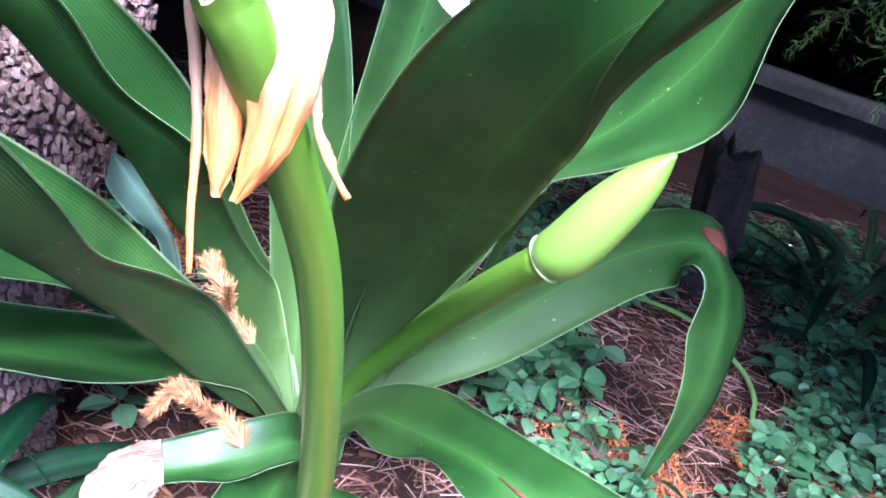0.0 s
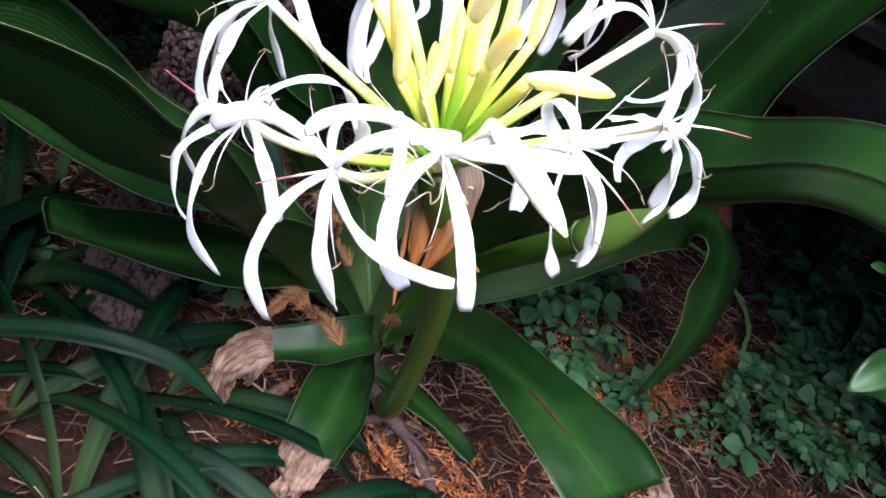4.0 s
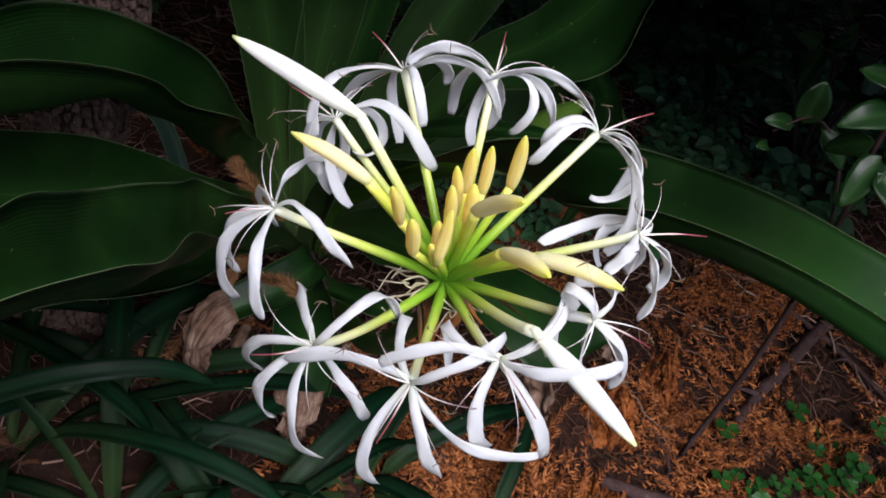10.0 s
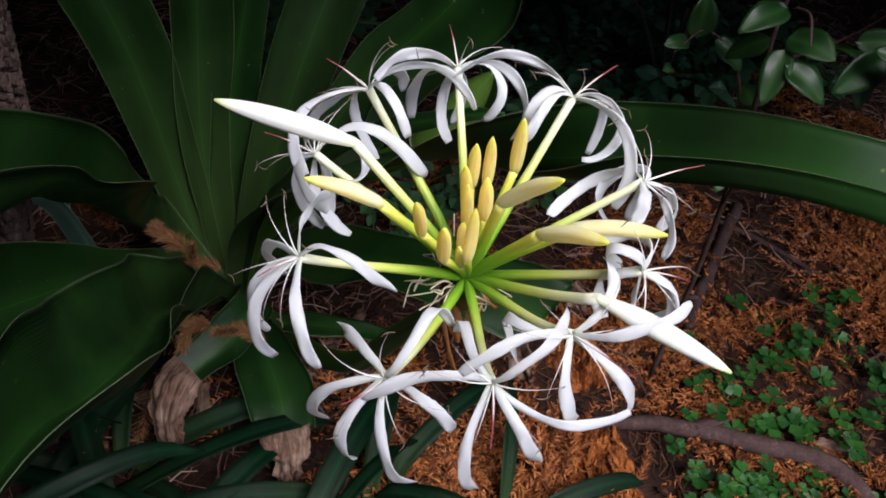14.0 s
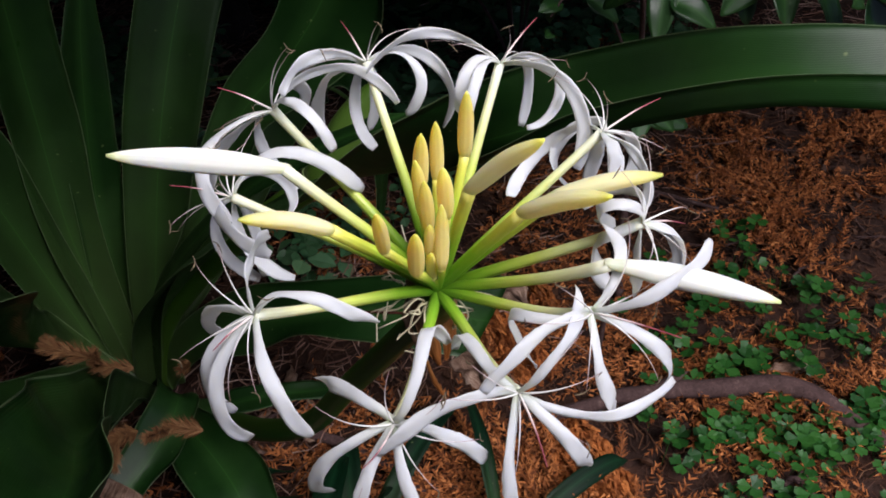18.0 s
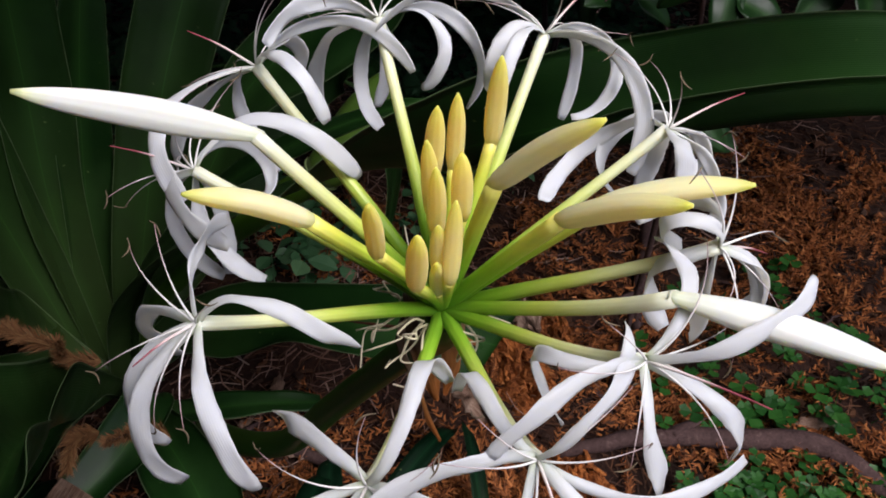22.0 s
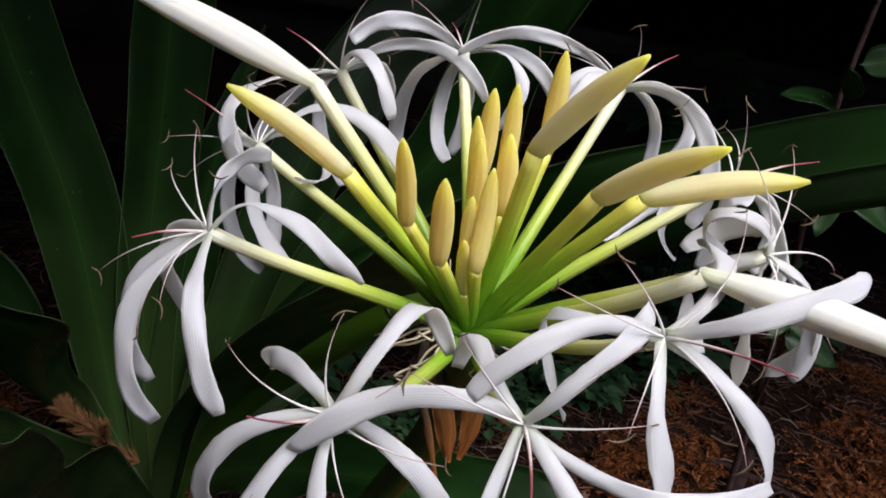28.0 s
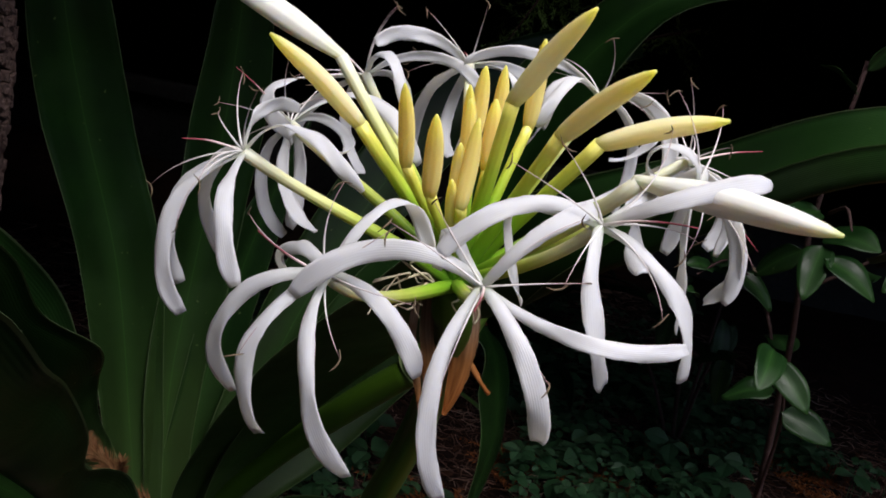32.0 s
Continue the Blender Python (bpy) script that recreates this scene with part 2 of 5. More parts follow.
BLUE_LEAF = leaf_material("grey_green_leaf", (0.05, 0.11, 0.09), (0.08, 0.16, 0.12), (0.12, 0.21, 0.15), 0.45, 0.2, 12.0, 0.0, (0.2, 0.3, 0.24))
SHRUB_LEAF = leaf_material("shrub_leaf", (0.0039, 0.0195, 0.0041), (0.0075, 0.032, 0.0066), (0.017, 0.054, 0.0104), 0.38, 0.22, 0.0, 0.0, (0.06, 0.12, 0.03), spec=0.33)
DRY_LEAF = dry_material("dry_pale_leaf", [(0.28, (0.035, 0.018, 0.011)), (0.45, (0.13, 0.072, 0.05)), (0.58, (0.28, 0.185, 0.14)), (0.7, (0.41, 0.31, 0.25))])
BROWN_SPOT = noisy_material("brown_scorch", [(0.35, (0.0180, 0.0036, 0.0022)), (0.6, (0.0540, 0.0126, 0.0063)), (0.75, (0.0900, 0.0612, 0.0360))], 60, 0.8, 0.2)
BARK = noisy_material("trunk_bark", [(0.25, (0.035, 0.022, 0.02)), (0.5, (0.11, 0.07, 0.06)), (0.72, (0.21, 0.15, 0.135))], 34, 0.9, 0.2, 0.0, 150, 0.9, 0.006, 0.22)
INNER_BARK = noisy_material("inner_bark", [(0.3, (0.014, 0.008, 0.007)), (0.7, (0.05, 0.03, 0.026))], 40, 0.95, 0.1, 0.0, 150, 0.9, 0.006)
TWIG = noisy_material("twig_bark", [(0.3, (0.0254, 0.0135, 0.0135)), (0.6, (0.0676, 0.0380, 0.0355)), (0.8, (0.1436, 0.1014, 0.0929))], 50, 0.85, 0.2, 0.0, 200, 0.6)
SOIL = noisy_material("soil", [(0.3, (0.008, 0.005, 0.004)), (0.5, (0.025, 0.012, 0.009)), (0.7, (0.06, 0.026, 0.015))], 7, 0.95, 0.15, 0.0, 60, 0.8, 0.01)
CONCRETE = noisy_material("stained_concrete", [(0.3, (0.024, 0.023, 0.0235)), (0.55, (0.05, 0.048, 0.049)), (0.75, (0.09, 0.086, 0.084))], 3, 0.9, 0.2, 0.0, 40, 0.4)
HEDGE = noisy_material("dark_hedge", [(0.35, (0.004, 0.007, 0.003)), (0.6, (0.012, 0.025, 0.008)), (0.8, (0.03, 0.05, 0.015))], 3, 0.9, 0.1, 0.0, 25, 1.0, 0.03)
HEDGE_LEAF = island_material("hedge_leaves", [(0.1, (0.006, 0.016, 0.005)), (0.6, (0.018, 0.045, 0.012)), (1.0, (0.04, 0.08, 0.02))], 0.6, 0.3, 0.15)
NEEDLES = island_material("dry_needles", [(0.0, (0.016, 0.007, 0.005)), (0.4, (0.05, 0.018, 0.009)), (0.8, (0.11, 0.044, 0.02)), (1.0, (0.26, 0.14, 0.08))])
CHIPS = island_material("bark_chips", [(0.0, (0.013, 0.006, 0.0045)), (0.5, (0.04, 0.0155, 0.0075)), (0.85, (0.085, 0.033, 0.014)), (1.0, (0.16, 0.09, 0.05))])
SPRIG = island_material("dry_sprig", [(0.0, (0.07, 0.027, 0.009)), (0.5, (0.15, 0.066, 0.026)), (1.0, (0.25, 0.14, 0.062))], 0.8, 0.2, 0.15)
RUST = island_material("rust_needles", [(0.0, (0.045, 0.014, 0.006)), (0.35, (0.16, 0.05, 0.016)), (0.7, (0.36, 0.12, 0.036)), (1.0, (0.56, 0.22, 0.075))], 0.8, 0.2, 0.15)
CLOVER = island_material("clover_leaves", [(0.0, (0.006, 0.036, 0.006)), (0.5, (0.014, 0.072, 0.0105)), (1.0, (0.032, 0.118, 0.018))], 0.5, 0.35, 0.25)
COVER = island_material("ground_cover_leaves", [(0.0, (0.022, 0.068, 0.025)), (0.4, (0.04, 0.115, 0.045)), (0.8, (0.07, 0.15, 0.072)), (1.0, (0.12, 0.22, 0.09))], 0.45, 0.4, 0.25)
PALE_NEEDLES = island_material("pale_needles", [(0.0, (0.045, 0.022, 0.017)), (0.4, (0.15, 0.075, 0.053)), (0.75, (0.25, 0.15, 0.12)), (1.0, (0.48, 0.36, 0.3))])
ROTTEN = noisy_material("rotten_wood", [(0.3, (0.05, 0.014, 0.006)), (0.45, (0.2, 0.06, 0.018)), (0.6, (0.4, 0.13, 0.035)), (0.78, (0.55, 0.24, 0.08))], 22, 0.95, 0.1, 0.0, 130, 1.0, 0.012)
OLD_WOOD = noisy_material("old_stump_wood", [(0.3, (0.012, 0.009, 0.008)), (0.6, (0.04, 0.03, 0.027)), (0.8, (0.09, 0.07, 0.06))], 20, 0.95, 0.15, 0.0, 120, 1.0, 0.012)
CONIFER = island_material("conifer_sprays", [(0.0, (0.056, 0.1344, 0.0336)), (0.6, (0.168, 0.3136, 0.0784)), (1.0, (0.336, 0.504, 0.1568))], 0.6, 0.3, 0.2)
STEM = noisy_material("green_stem", [(0.3, (0.05, 0.12, 0.03)), (0.7, (0.12, 0.24, 0.06))], 40, 0.5, 0.4)


# ---- building tools ----
def mesh_object(name, verts, faces, mat, parent=None, label="", uvs=None, smooth=True, at=None):
    """One mesh object with its origin at its middle (or at 'at'); its parent is a thing or a part."""
    v = np.asarray(verts, float)
    mid = Vector(at) if at is not None else Vector(((v.min(0) + v.max(0)) / 2).tolist())
    me = bpy.data.meshes.new(name)
    me.from_pydata((v - np.array(mid)).tolist(), [], faces)
    if uvs is not None:
        lay = me.uv_layers.new(name="UVMap")
        idx = np.empty(len(me.loops), int)
        me.loops.foreach_get("vertex_index", idx)
        lay.data.foreach_set("uv", np.asarray(uvs, float)[idx].ravel())
    me.materials.append(mat)
    if smooth:
        me.polygons.foreach_set("use_smooth", [True] * len(me.polygons))
    ob = new(name, me)
    ob.location = mid
    if parent is not None:
        ob.parent = parent
        ob.matrix_parent_inverse = Matrix.Translation(-ORIGIN[parent.name])
    ORIGIN[ob.name] = mid.copy()
    if label:
        ob["label"] = label
    return ob


ORIGIN = {}


def thing(name, place, label, category, group="", kind=""):
    e = new(name)
    e.empty_display_size = 0.02
    e.location = place
    ORIGIN[e.name] = Vector(place)
    return tagged(e, label, category, group, kind)


def spline(points, n):
    """A smooth curve through a few points, n + 1 places along it."""
    p = np.array(points, float)
    p = np.vstack([2 * p[0] - p[1], p, 2 * p[-1] - p[-2]])
    segs = len(p) - 3
    out = []
    for k in range(n + 1):
        s = min(k / n * segs, segs - 1e-9)
        i, f = int(s), s - int(s)
        a, b, c, d = p[i:i + 4]
        out.append(0.5 * (2 * b + (c - a) * f + (2 * a - 5 * b + 4 * c - d) * f * f + (3 * b - a - 3 * c + d) * f ** 3))
    return np.array(out)


def unit(v):
    return v / np.maximum(np.linalg.norm(v, axis=-1, keepdims=True), 1e-9)


def tube(points, radii, seg=8):
    """Vertices, faces and uvs of a round tube with closed ends."""
    p = np.array(points, float)
    r = np.interp(np.linspace(0, 1, len(p)), np.linspace(0, 1, len(radii)), radii)
    t = unit(np.gradient(p, axis=0))
    ref = np.array([0.31, 0.95, 0.11]) if abs(t[0, 2]) > 0.6 else np.array([0.1, 0.2, 0.97])
    verts, uvs = [], []
    for k in range(len(p)):
        a = unit(np.cross(t[k], ref))
        ref = np.cross(a, t[k])
        for j in range(seg):
            w = 2 * math.pi * j / seg
            verts.append(p[k] + r[k] * (math.cos(w) * a + math.sin(w) * ref))
            uvs.append((j / seg, k / (len(p) - 1)))
    faces = [(k * seg + j, k * seg + (j + 1) % seg, (k + 1) * seg + (j + 1) % seg, (k + 1) * seg + j) for k in range(len(p) - 1) for j in range(seg)]
    faces += [tuple(range(seg - 1, -1, -1)), tuple(range((len(p) - 1) * seg, len(p) * seg))]
    return verts, faces, uvs


def blade(points, widths, side, thick=0.002, fold=0.0, across=7, wave=0.0, waves=5.0, seed=0.0, ragged=0.0):
    """Vertices, faces and uvs of a leaf, petal or bract: a strip with thickness along a curve. side: the way across it, one or one a place.
    fold: degrees by which the halves rise from the midrib; wave: the ripple of the rims."""
    p = np.array(points, float)
    n = len(p)
    w = np.interp(np.linspace(0, 1, n), np.linspace(0, 1, len(widths)), widths) / 2
    t = unit(np.gradient(p, axis=0))
    s = np.broadcast_to(np.asarray(side, float), (n, 3))
    s = unit(s - (s * t).sum(1, keepdims=True) * t)
    nr = np.cross(s, t)
    fold = np.interp(np.linspace(0, 1, n), np.linspace(0, 1, len(np.atleast_1d(fold))), np.atleast_1d(fold))
    verts, uvs = [], []
    us = np.linspace(-1, 1, across)
    for sign in (1, -1):
        for k in range(n):
            f = radians(fold[k])
            for u in us:
                ww = w[k] * (1 + ragged * noise.noise((k * 0.9, u * 1.7, seed + 3)))
                lift = abs(u) ** 1.5 * ww * math.sin(f)
                lift += wave * abs(u) ** 2 * math.sin(waves * 6.283 * k / n + seed + (1.7 if u > 0 else 0)) * min(1, 3 * k / n)
                lift += ragged * 0.4 * w[k] * noise.noise((k * 0.5, u * 2.3, seed))
                th = thick * (0.5 if abs(u) < 0.99 else 0.12) * sign
                verts.append(p[k] + s[k] * (u * ww * math.cos(f * abs(u))) + nr[k] * (lift + th))
                uvs.append((0.5 + u / 2, k / (n - 1)))
    faces, half = [], n * across
    for k in range(n - 1):
        for j in range(across - 1):
            a = k * across + j
            faces.append((a, a + 1, a + across + 1, a + across))
            a += half
            faces.append((a, a + across, a + across + 1, a + 1))
    rim = [k * across for k in range(n)] + [(n - 1) * across + j for j in range(1, across)] + [k * across + across - 1 for k in range(n - 2, -1, -1)] + list(range(across - 2, 0, -1))
    for a, b in zip(rim, rim[1:] + rim[:1]):
        faces.append((a, a + half, b + half, b)[::-1])
    return verts, faces, uvs


def joined(pieces):
    verts, faces, uvs = [], [], []
    for v, f, u in pieces:
        o = len(verts)
        verts.extend(v)
        uvs.extend(u)
        faces.extend(tuple(o + i for i in q) for q in f)
    return verts, faces, uvs


def part(name, built, mat, parent, label="", smooth=True):
    return mesh_object(name, built[0], built[1], mat, parent, label, built[2], smooth)


def stuff(name, built, mat, label, category, smooth=False):
    ob = mesh_object(name, built[0], built[1], mat, None, label, built[2], smooth)
    return tagged(ob, label, category, "", "stuff")


# ---- the ground and what closes the place ----
def ground_height(x, y):
    return 0.022 * noise.noise((x * 2.1, y * 2.1, 3.0)) + 0.009 * noise.noise((x * 9, y * 9, 7.0)) - 0.012


def build_ground():
    xs = np.unique(np.concatenate([np.linspace(-40, -4, 10), np.linspace(-4, -1, 13), np.linspace(-1, 2.4, 100), np.linspace(2.4, 6, 13), np.linspace(6, 40, 10)]))
    ys = np.unique(np.concatenate([np.linspace(-40, -4, 10), np.linspace(-4, -0.6, 13), np.linspace(-0.6, 3, 100), np.linspace(3, 7, 13), np.linspace(7, 40, 10)]))
    verts = [(x, y, ground_height(x, y)) for y in ys for x in xs]
    n = len(xs)
    faces = [(j * n + i, j * n + i + 1, (j + 1) * n + i + 1, (j + 1) * n + i) for j in range(len(ys) - 1) for i in range(n - 1)]
    ob = mesh_object("ground", verts, faces, SOIL)
    tagged(ob, "reddish-brown garden soil under leaf litter", "ground", "", "structure")


build_ground()


def turned(built, place, rz):
    m = pose(*place, 0, 0, rz)
    return [tuple(m @ Vector(v)) for v in built[0]], built[1], built[2]


def rough_slab(length, depth, height, seed, nx=60, nz=6, amp=0.008):
    """A long slab of worn masonry with an uneven face and top."""
    verts, faces = [], []
    prof = [(0, 0)] + [(0, height * k / nz) for k in range(1, nz)] + [(0.004, height), (depth, height), (depth, 0)]
    m = len(prof)
    for i in range(nx + 1):
        x = length * (i / nx - 0.5)
        for y, z in prof:
            d = amp * noise.noise((x * 3, z * 8 + y * 5, seed))
            verts.append((x, y + d, max(0, z + d * 0.7)))
    for i in range(nx):
        for j in range(m - 1):
            a = i * m + j
            faces.append((a, a + m, a + m + 1, a + 1))
    faces.append(tuple(range(m)))
    faces.append(tuple(range((nx + 1) * m - 1, nx * m - 1, -1)))
    return verts, faces, [(0, 0)] * len(verts)


wall = part("wall_north", turned(rough_slab(7.0, 0.2, 0.36, 1.0), (2.0, 3.75, -0.03), -38), CONCRETE, None, "low weathered concrete garden wall")
tagged(wall, "low weathered grey concrete garden wall", "wall", "", "structure")
coping = part("coping", turned(rough_slab(7.0, 0.27, 0.075, 5.0, 60, 3, 0.006), (1.985, 3.695, 0.325), -38), CONCRETE, wall, "worn concrete coping")


def build_hedge():
    """A dark ring of hedge that closes the garden."""
    verts, faces = [], []
    n, rows = 120, 14
    for i in range(n):
        a = 2 * math.pi * i / n
        for j in range(rows + 1):
            z = 3.6 * j / rows - 0.1
            r = 5.6 + 0.5 * noise.noise((math.cos(a) * 6, math.sin(a) * 6, z * 1.2)) + 0.2 * noise.noise((math.cos(a) * 20, math.sin(a) * 20, z * 4)) + 0.25 * (j / rows) ** 3
            if math.sin(a) < -0.25:
                z *= 0.7
                r += 0.6
            verts.append((0.6 + r * math.cos(a), 0.9 + r * math.sin(a), z + (0.35 * noise.noise((math.cos(a) * 9, math.sin(a) * 9, 5)) if j == rows else 0)))
    for i in range(n):
        for j in range(rows):
            a, b = i * (rows + 1) + j, ((i + 1) % n) * (rows + 1) + j
            faces.append((a, a + 1, b + 1, b))
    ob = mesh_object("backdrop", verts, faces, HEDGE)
    tagged(ob, "dark dense hedge closing the garden", "hedge", "", "structure")
    rng = np.random.default_rng(4)
    pieces = []
    for k in range(5200):
        a = rng.uniform(-0.5, 2.6)
        z = rng.uniform(0, 2.6) ** 1.0
        r = 5.35 + 0.5 * noise.noise((math.cos(a) * 6, math.sin(a) * 6, z * 1.2)) + rng.uniform(-0.25, 0.1)
        c = np.array([0.6 + r * math.cos(a), 0.9 + r * math.sin(a), z])
        pieces.append(leaflet(c, rng.normal(size=3) + [0, 0, -0.4], rng.normal(size=3), 0.07 * rng.uniform(0.6, 1.4), 0.035))
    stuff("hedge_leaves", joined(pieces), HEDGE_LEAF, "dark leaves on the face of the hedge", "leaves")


def leaflet(base, way, normal, length, width, fold=0.12, tip=0.9):
    """A small pointed oval leaf of a few faces, folded along its rib."""
    way = unit(np.array(way, float))
    nr = np.array(normal, float)
    s = unit(np.cross(way, nr) + 1e-6)
    nr = np.cross(s, way)
    b = np.array(base, float)
    rows = ((0.0, 0.12), (0.3, 0.85), (0.6, 1.0), (0.85, 0.55), (1.0, 0.05))
    verts, uvs = [], []
    for f, w in rows:
        drop = -0.18 * f * f * length
        for u in (-1, 0, 1):
            verts.append(tuple(b + way * f * length + s * u * w * width / 2 + nr * (drop + abs(u) * w * fold * width)))
            uvs.append((0.5 + u / 2, f))
    faces = []
    for k in range(len(rows) - 1):
        a = 3 * k
        faces += [(a, a + 1, a + 4, a + 3), (a + 1, a + 2, a + 5, a + 4)]
    return verts, faces, uvs


build_hedge()


def build_shade_canopy():
    """An unseen tree crown, added to block light behind the flowers: low at its rim, higher further in."""
    xs, rows = np.linspace(-8, 9, 110), 40
    verts = []
    for j in range(rows):
        for x in xs:
            # the rim is set back over the flowers so the sun reaches them
            rim = -1.9 + 2.22 / (1 + math.exp(-(x + 0.42) * 14)) - 1.05 / (1 + math.exp(-(x - 0.4) * 16)) + 0.05 * noise.noise((x * 3, 1, 2)) if x > -3 else -1.9
            y = rim + (8.5 - rim) * (j / (rows - 1)) ** 1.6
            z = 1.5 + 1.9 * (1 - math.exp(-max(0, y - rim) * 1.0)) + 0.12 * noise.noise((x * 1.5, y * 1.5, 4)) * min(1, 3 * (y - rim)) + 0.03 * noise.noise((x * 7, y * 7, 6))
            verts.append((x, y, z))
    n = len(xs)
    faces = [(j * n + i, (j + 1) * n + i, (j + 1) * n + i + 1, j * n + i + 1) for j in range(rows - 1) for i in range(n - 1)]
    # an opening cut in the added crown to let skylight onto the ground cover
    faces = [f for f in faces if not (math.hypot(verts[f[0]][0] - 1.3, (verts[f[0]][1] - 1.75) * 1.2) < 0.29 + 0.2 * noise.noise(Vector(verts[f[0]]) * 2.5))]
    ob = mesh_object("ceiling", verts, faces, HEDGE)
    tagged(ob, "unseen dark tree crown added to shade the garden bed", "tree crown", "", "structure")


build_shade_canopy()


def build_shade_crown_leaves():
    """Leaves that hang from the low crown, added to dress that unseen shade."""
    rng = np.random.default_rng(14)
    pieces = []
    while len(pieces) < 3500:
        x, y = rng.uniform(-3, 4), rng.uniform(-0.2, 4)
        if y < 0.75 and abs(x) < 0.9:
            continue
        c = np.array([x, y, 1.5 + 1.9 * (1 - math.exp(-max(0.0, y + 0.6))) + rng.uniform(-0.1, 0.25) + 0.2])
        pieces.append(leaflet(c, rng.normal(size=3) + [0, 0, -0.6], rng.normal(size=3), 0.07 * rng.uniform(0.6, 1.4), 0.036))
    stuff("crown_leaves", joined(pieces), HEDGE_LEAF, "dark leaves hanging from the unseen added tree crown", "leaves")


build_shade_crown_leaves()


# ---- the tree trunk ----
def build_trunk():
    tree = thing("tree", (-0.318, 0.875, 0), "tree trunk with scaly grey-brown bark, rising behind the lily", "tree")
    axis = spline([(-0.322, 0.875, -0.05), (-0.285, 0.875, 0.3), (-0.238, 0.885, 0.62), (-0.248, 0.93, 0.95), (-0.35, 1.06, 1.7), (-0.42, 1.15, 2.9)], 90)
    seg, verts, uvs, faces = 64, [], [], []
    for k, c in enumerate(axis):
        z = c[2]
        r0 = 0.058 + 0.022 * math.exp(-max(z, 0) * 11) - 0.006 * z
        for j in range(seg):
            a = 2 * math.pi * j / seg
            x, y = math.cos(a), math.sin(a)
            cell = noise.voronoi((x * 3.2, y * 3.2, z * 17))[0]
            d = 0.02 * min(0.5, cell[1] - cell[0]) + 0.006 * noise.noise((x * 2, y * 2, z * 5))
            r = r0 * (1 + 0.06 * noise.noise((x, y, z * 2))) + d
            verts.append((c[0] + r * x, c[1] + r * y, z))
            uvs.append((j / seg, k / 90))
    for k in range(90):
        for j in range(seg):
            faces.append((k * seg + j, k * seg + (j + 1) % seg, (k + 1) * seg + (j + 1) % seg, (k + 1) * seg + j))
    trunk = part("trunk", (verts, faces, uvs), INNER_BARK, tree)
    # scales of outer bark in uneven courses, split by dark cracks
    rng = np.random.default_rng(9)
    quads = [(6, 7, 10, 9), (7, 8, 11, 10), (0, 1, 7, 6), (1, 2, 8, 7), (4, 3, 9, 10), (5, 4, 10, 11), (3, 0, 6, 9), (2, 5, 11, 8)]
    rest = []
    z = 0.03
    while z < 1.5:
        h = rng.uniform(0.0045, 0.008)
        a = -3.3 + rng.uniform(0, 0.2)
        while a < 0.2:
            w = rng.uniform(0.045, 0.11)
            zc = z + 0.02 * noise.noise((a * 2.2, z * 7, 2.0)) + rng.uniform(-0.004, 0.004)
            c = axis[int(np.argmin(abs(axis[:, 2] - zc)))]
            x, y = math.cos(a), math.sin(a)
            r = (0.058 + 0.022 * math.exp(-max(zc, 0) * 11) - 0.006 * zc) * (1 + 0.06 * noise.noise((x, y, zc * 2))) + 0.006 * noise.noise((x * 2, y * 2, zc * 5)) + 0.0065
            thick = rng.uniform(0.003, 0.007)
            rows = []
            for s in (0, 1):
                for v in (-1, 1):
                    for q in (-1, 0, 1):
                        e = a + q * w * (0.66 if s else 0.95) + 0.022 * rng.uniform(-1, 1)
                        zz = zc + v * h * (0.66 if s else 1.0) * (1.15 - 0.4 * abs(q)) + 0.003 * rng.uniform(-1, 1)
                        rr = r + (thick * (1 - 0.25 * abs(q)) if s else -0.012)
                        rows.append((c[0] + rr * math.cos(e), c[1] + rr * math.sin(e), zz))
            plate = (rows, quads, [(0, 0)] * 12)
            if 0.3 < z < 0.56 and -2.2 < a < -0.9:
                part("bark_plate", plate, BARK, trunk, "", False)
            else:
                rest.append(plate)
            a += 2 * w
        z += 2 * h
    part("outer_bark", joined(rest), BARK, trunk, "", False)


build_trunk()


def build_stump():
    st = thing("tree_stump", (0.95, 2.05, 0), "rough dark broken tree stump with peeling bark", "stump")
    axis = spline([(1.0, 2.06, -0.03), (0.99, 2.05, 0.2), (0.95, 2.03, 0.37)], 26)
    seg, verts, uvs, faces = 40, [], [], []
    for k, c in enumerate(axis):
        for j in range(seg):
            a = 2 * math.pi * j / seg
            r = 0.068 + 0.03 * math.exp(-k * 0.3) + 0.02 * noise.noise((math.cos(a) * 2, math.sin(a) * 2, c[2] * 6)) + 0.008 * noise.noise((math.cos(a) * 9, math.sin(a) * 9, c[2] * 5))
            z = c[2] + (0.05 * noise.noise((math.cos(a) * 3, math.sin(a) * 3, 9)) if k > 22 else 0)
            verts.append((c[0] + r * math.cos(a), c[1] + r * math.sin(a), z))
            uvs.append((j / seg, k / 26))
    for k in range(26):
        for j in range(seg):
            faces.append((k * seg + j, k * seg + (j + 1) % seg, (k + 1) * seg + (j + 1) % seg, (k + 1) * seg + j))
    # the broken top sinks towards its heart
    for q, f in ((1, 0.6), (2, 0.2)):
        for j in range(seg):
            v = np.array(verts[26 * seg + j])
            m = np.array([axis[-1][0], axis[-1][1], axis[-1][2] - 0.015 * q])
            verts.append(tuple(m + (v - m) * f + [0, 0, 0.02 * noise.noise((v[0] * 40, v[1] * 40, q))]))
            uvs.append((j / seg, 1.0))
        faces.extend(((26 + q - 1) * seg + j, (26 + q - 1) * seg + (j + 1) % seg, (26 + q) * seg + (j + 1) % seg, (26 + q) * seg + j) for j in range(seg))
    faces.append(tuple(range(28 * seg, 29 * seg)))
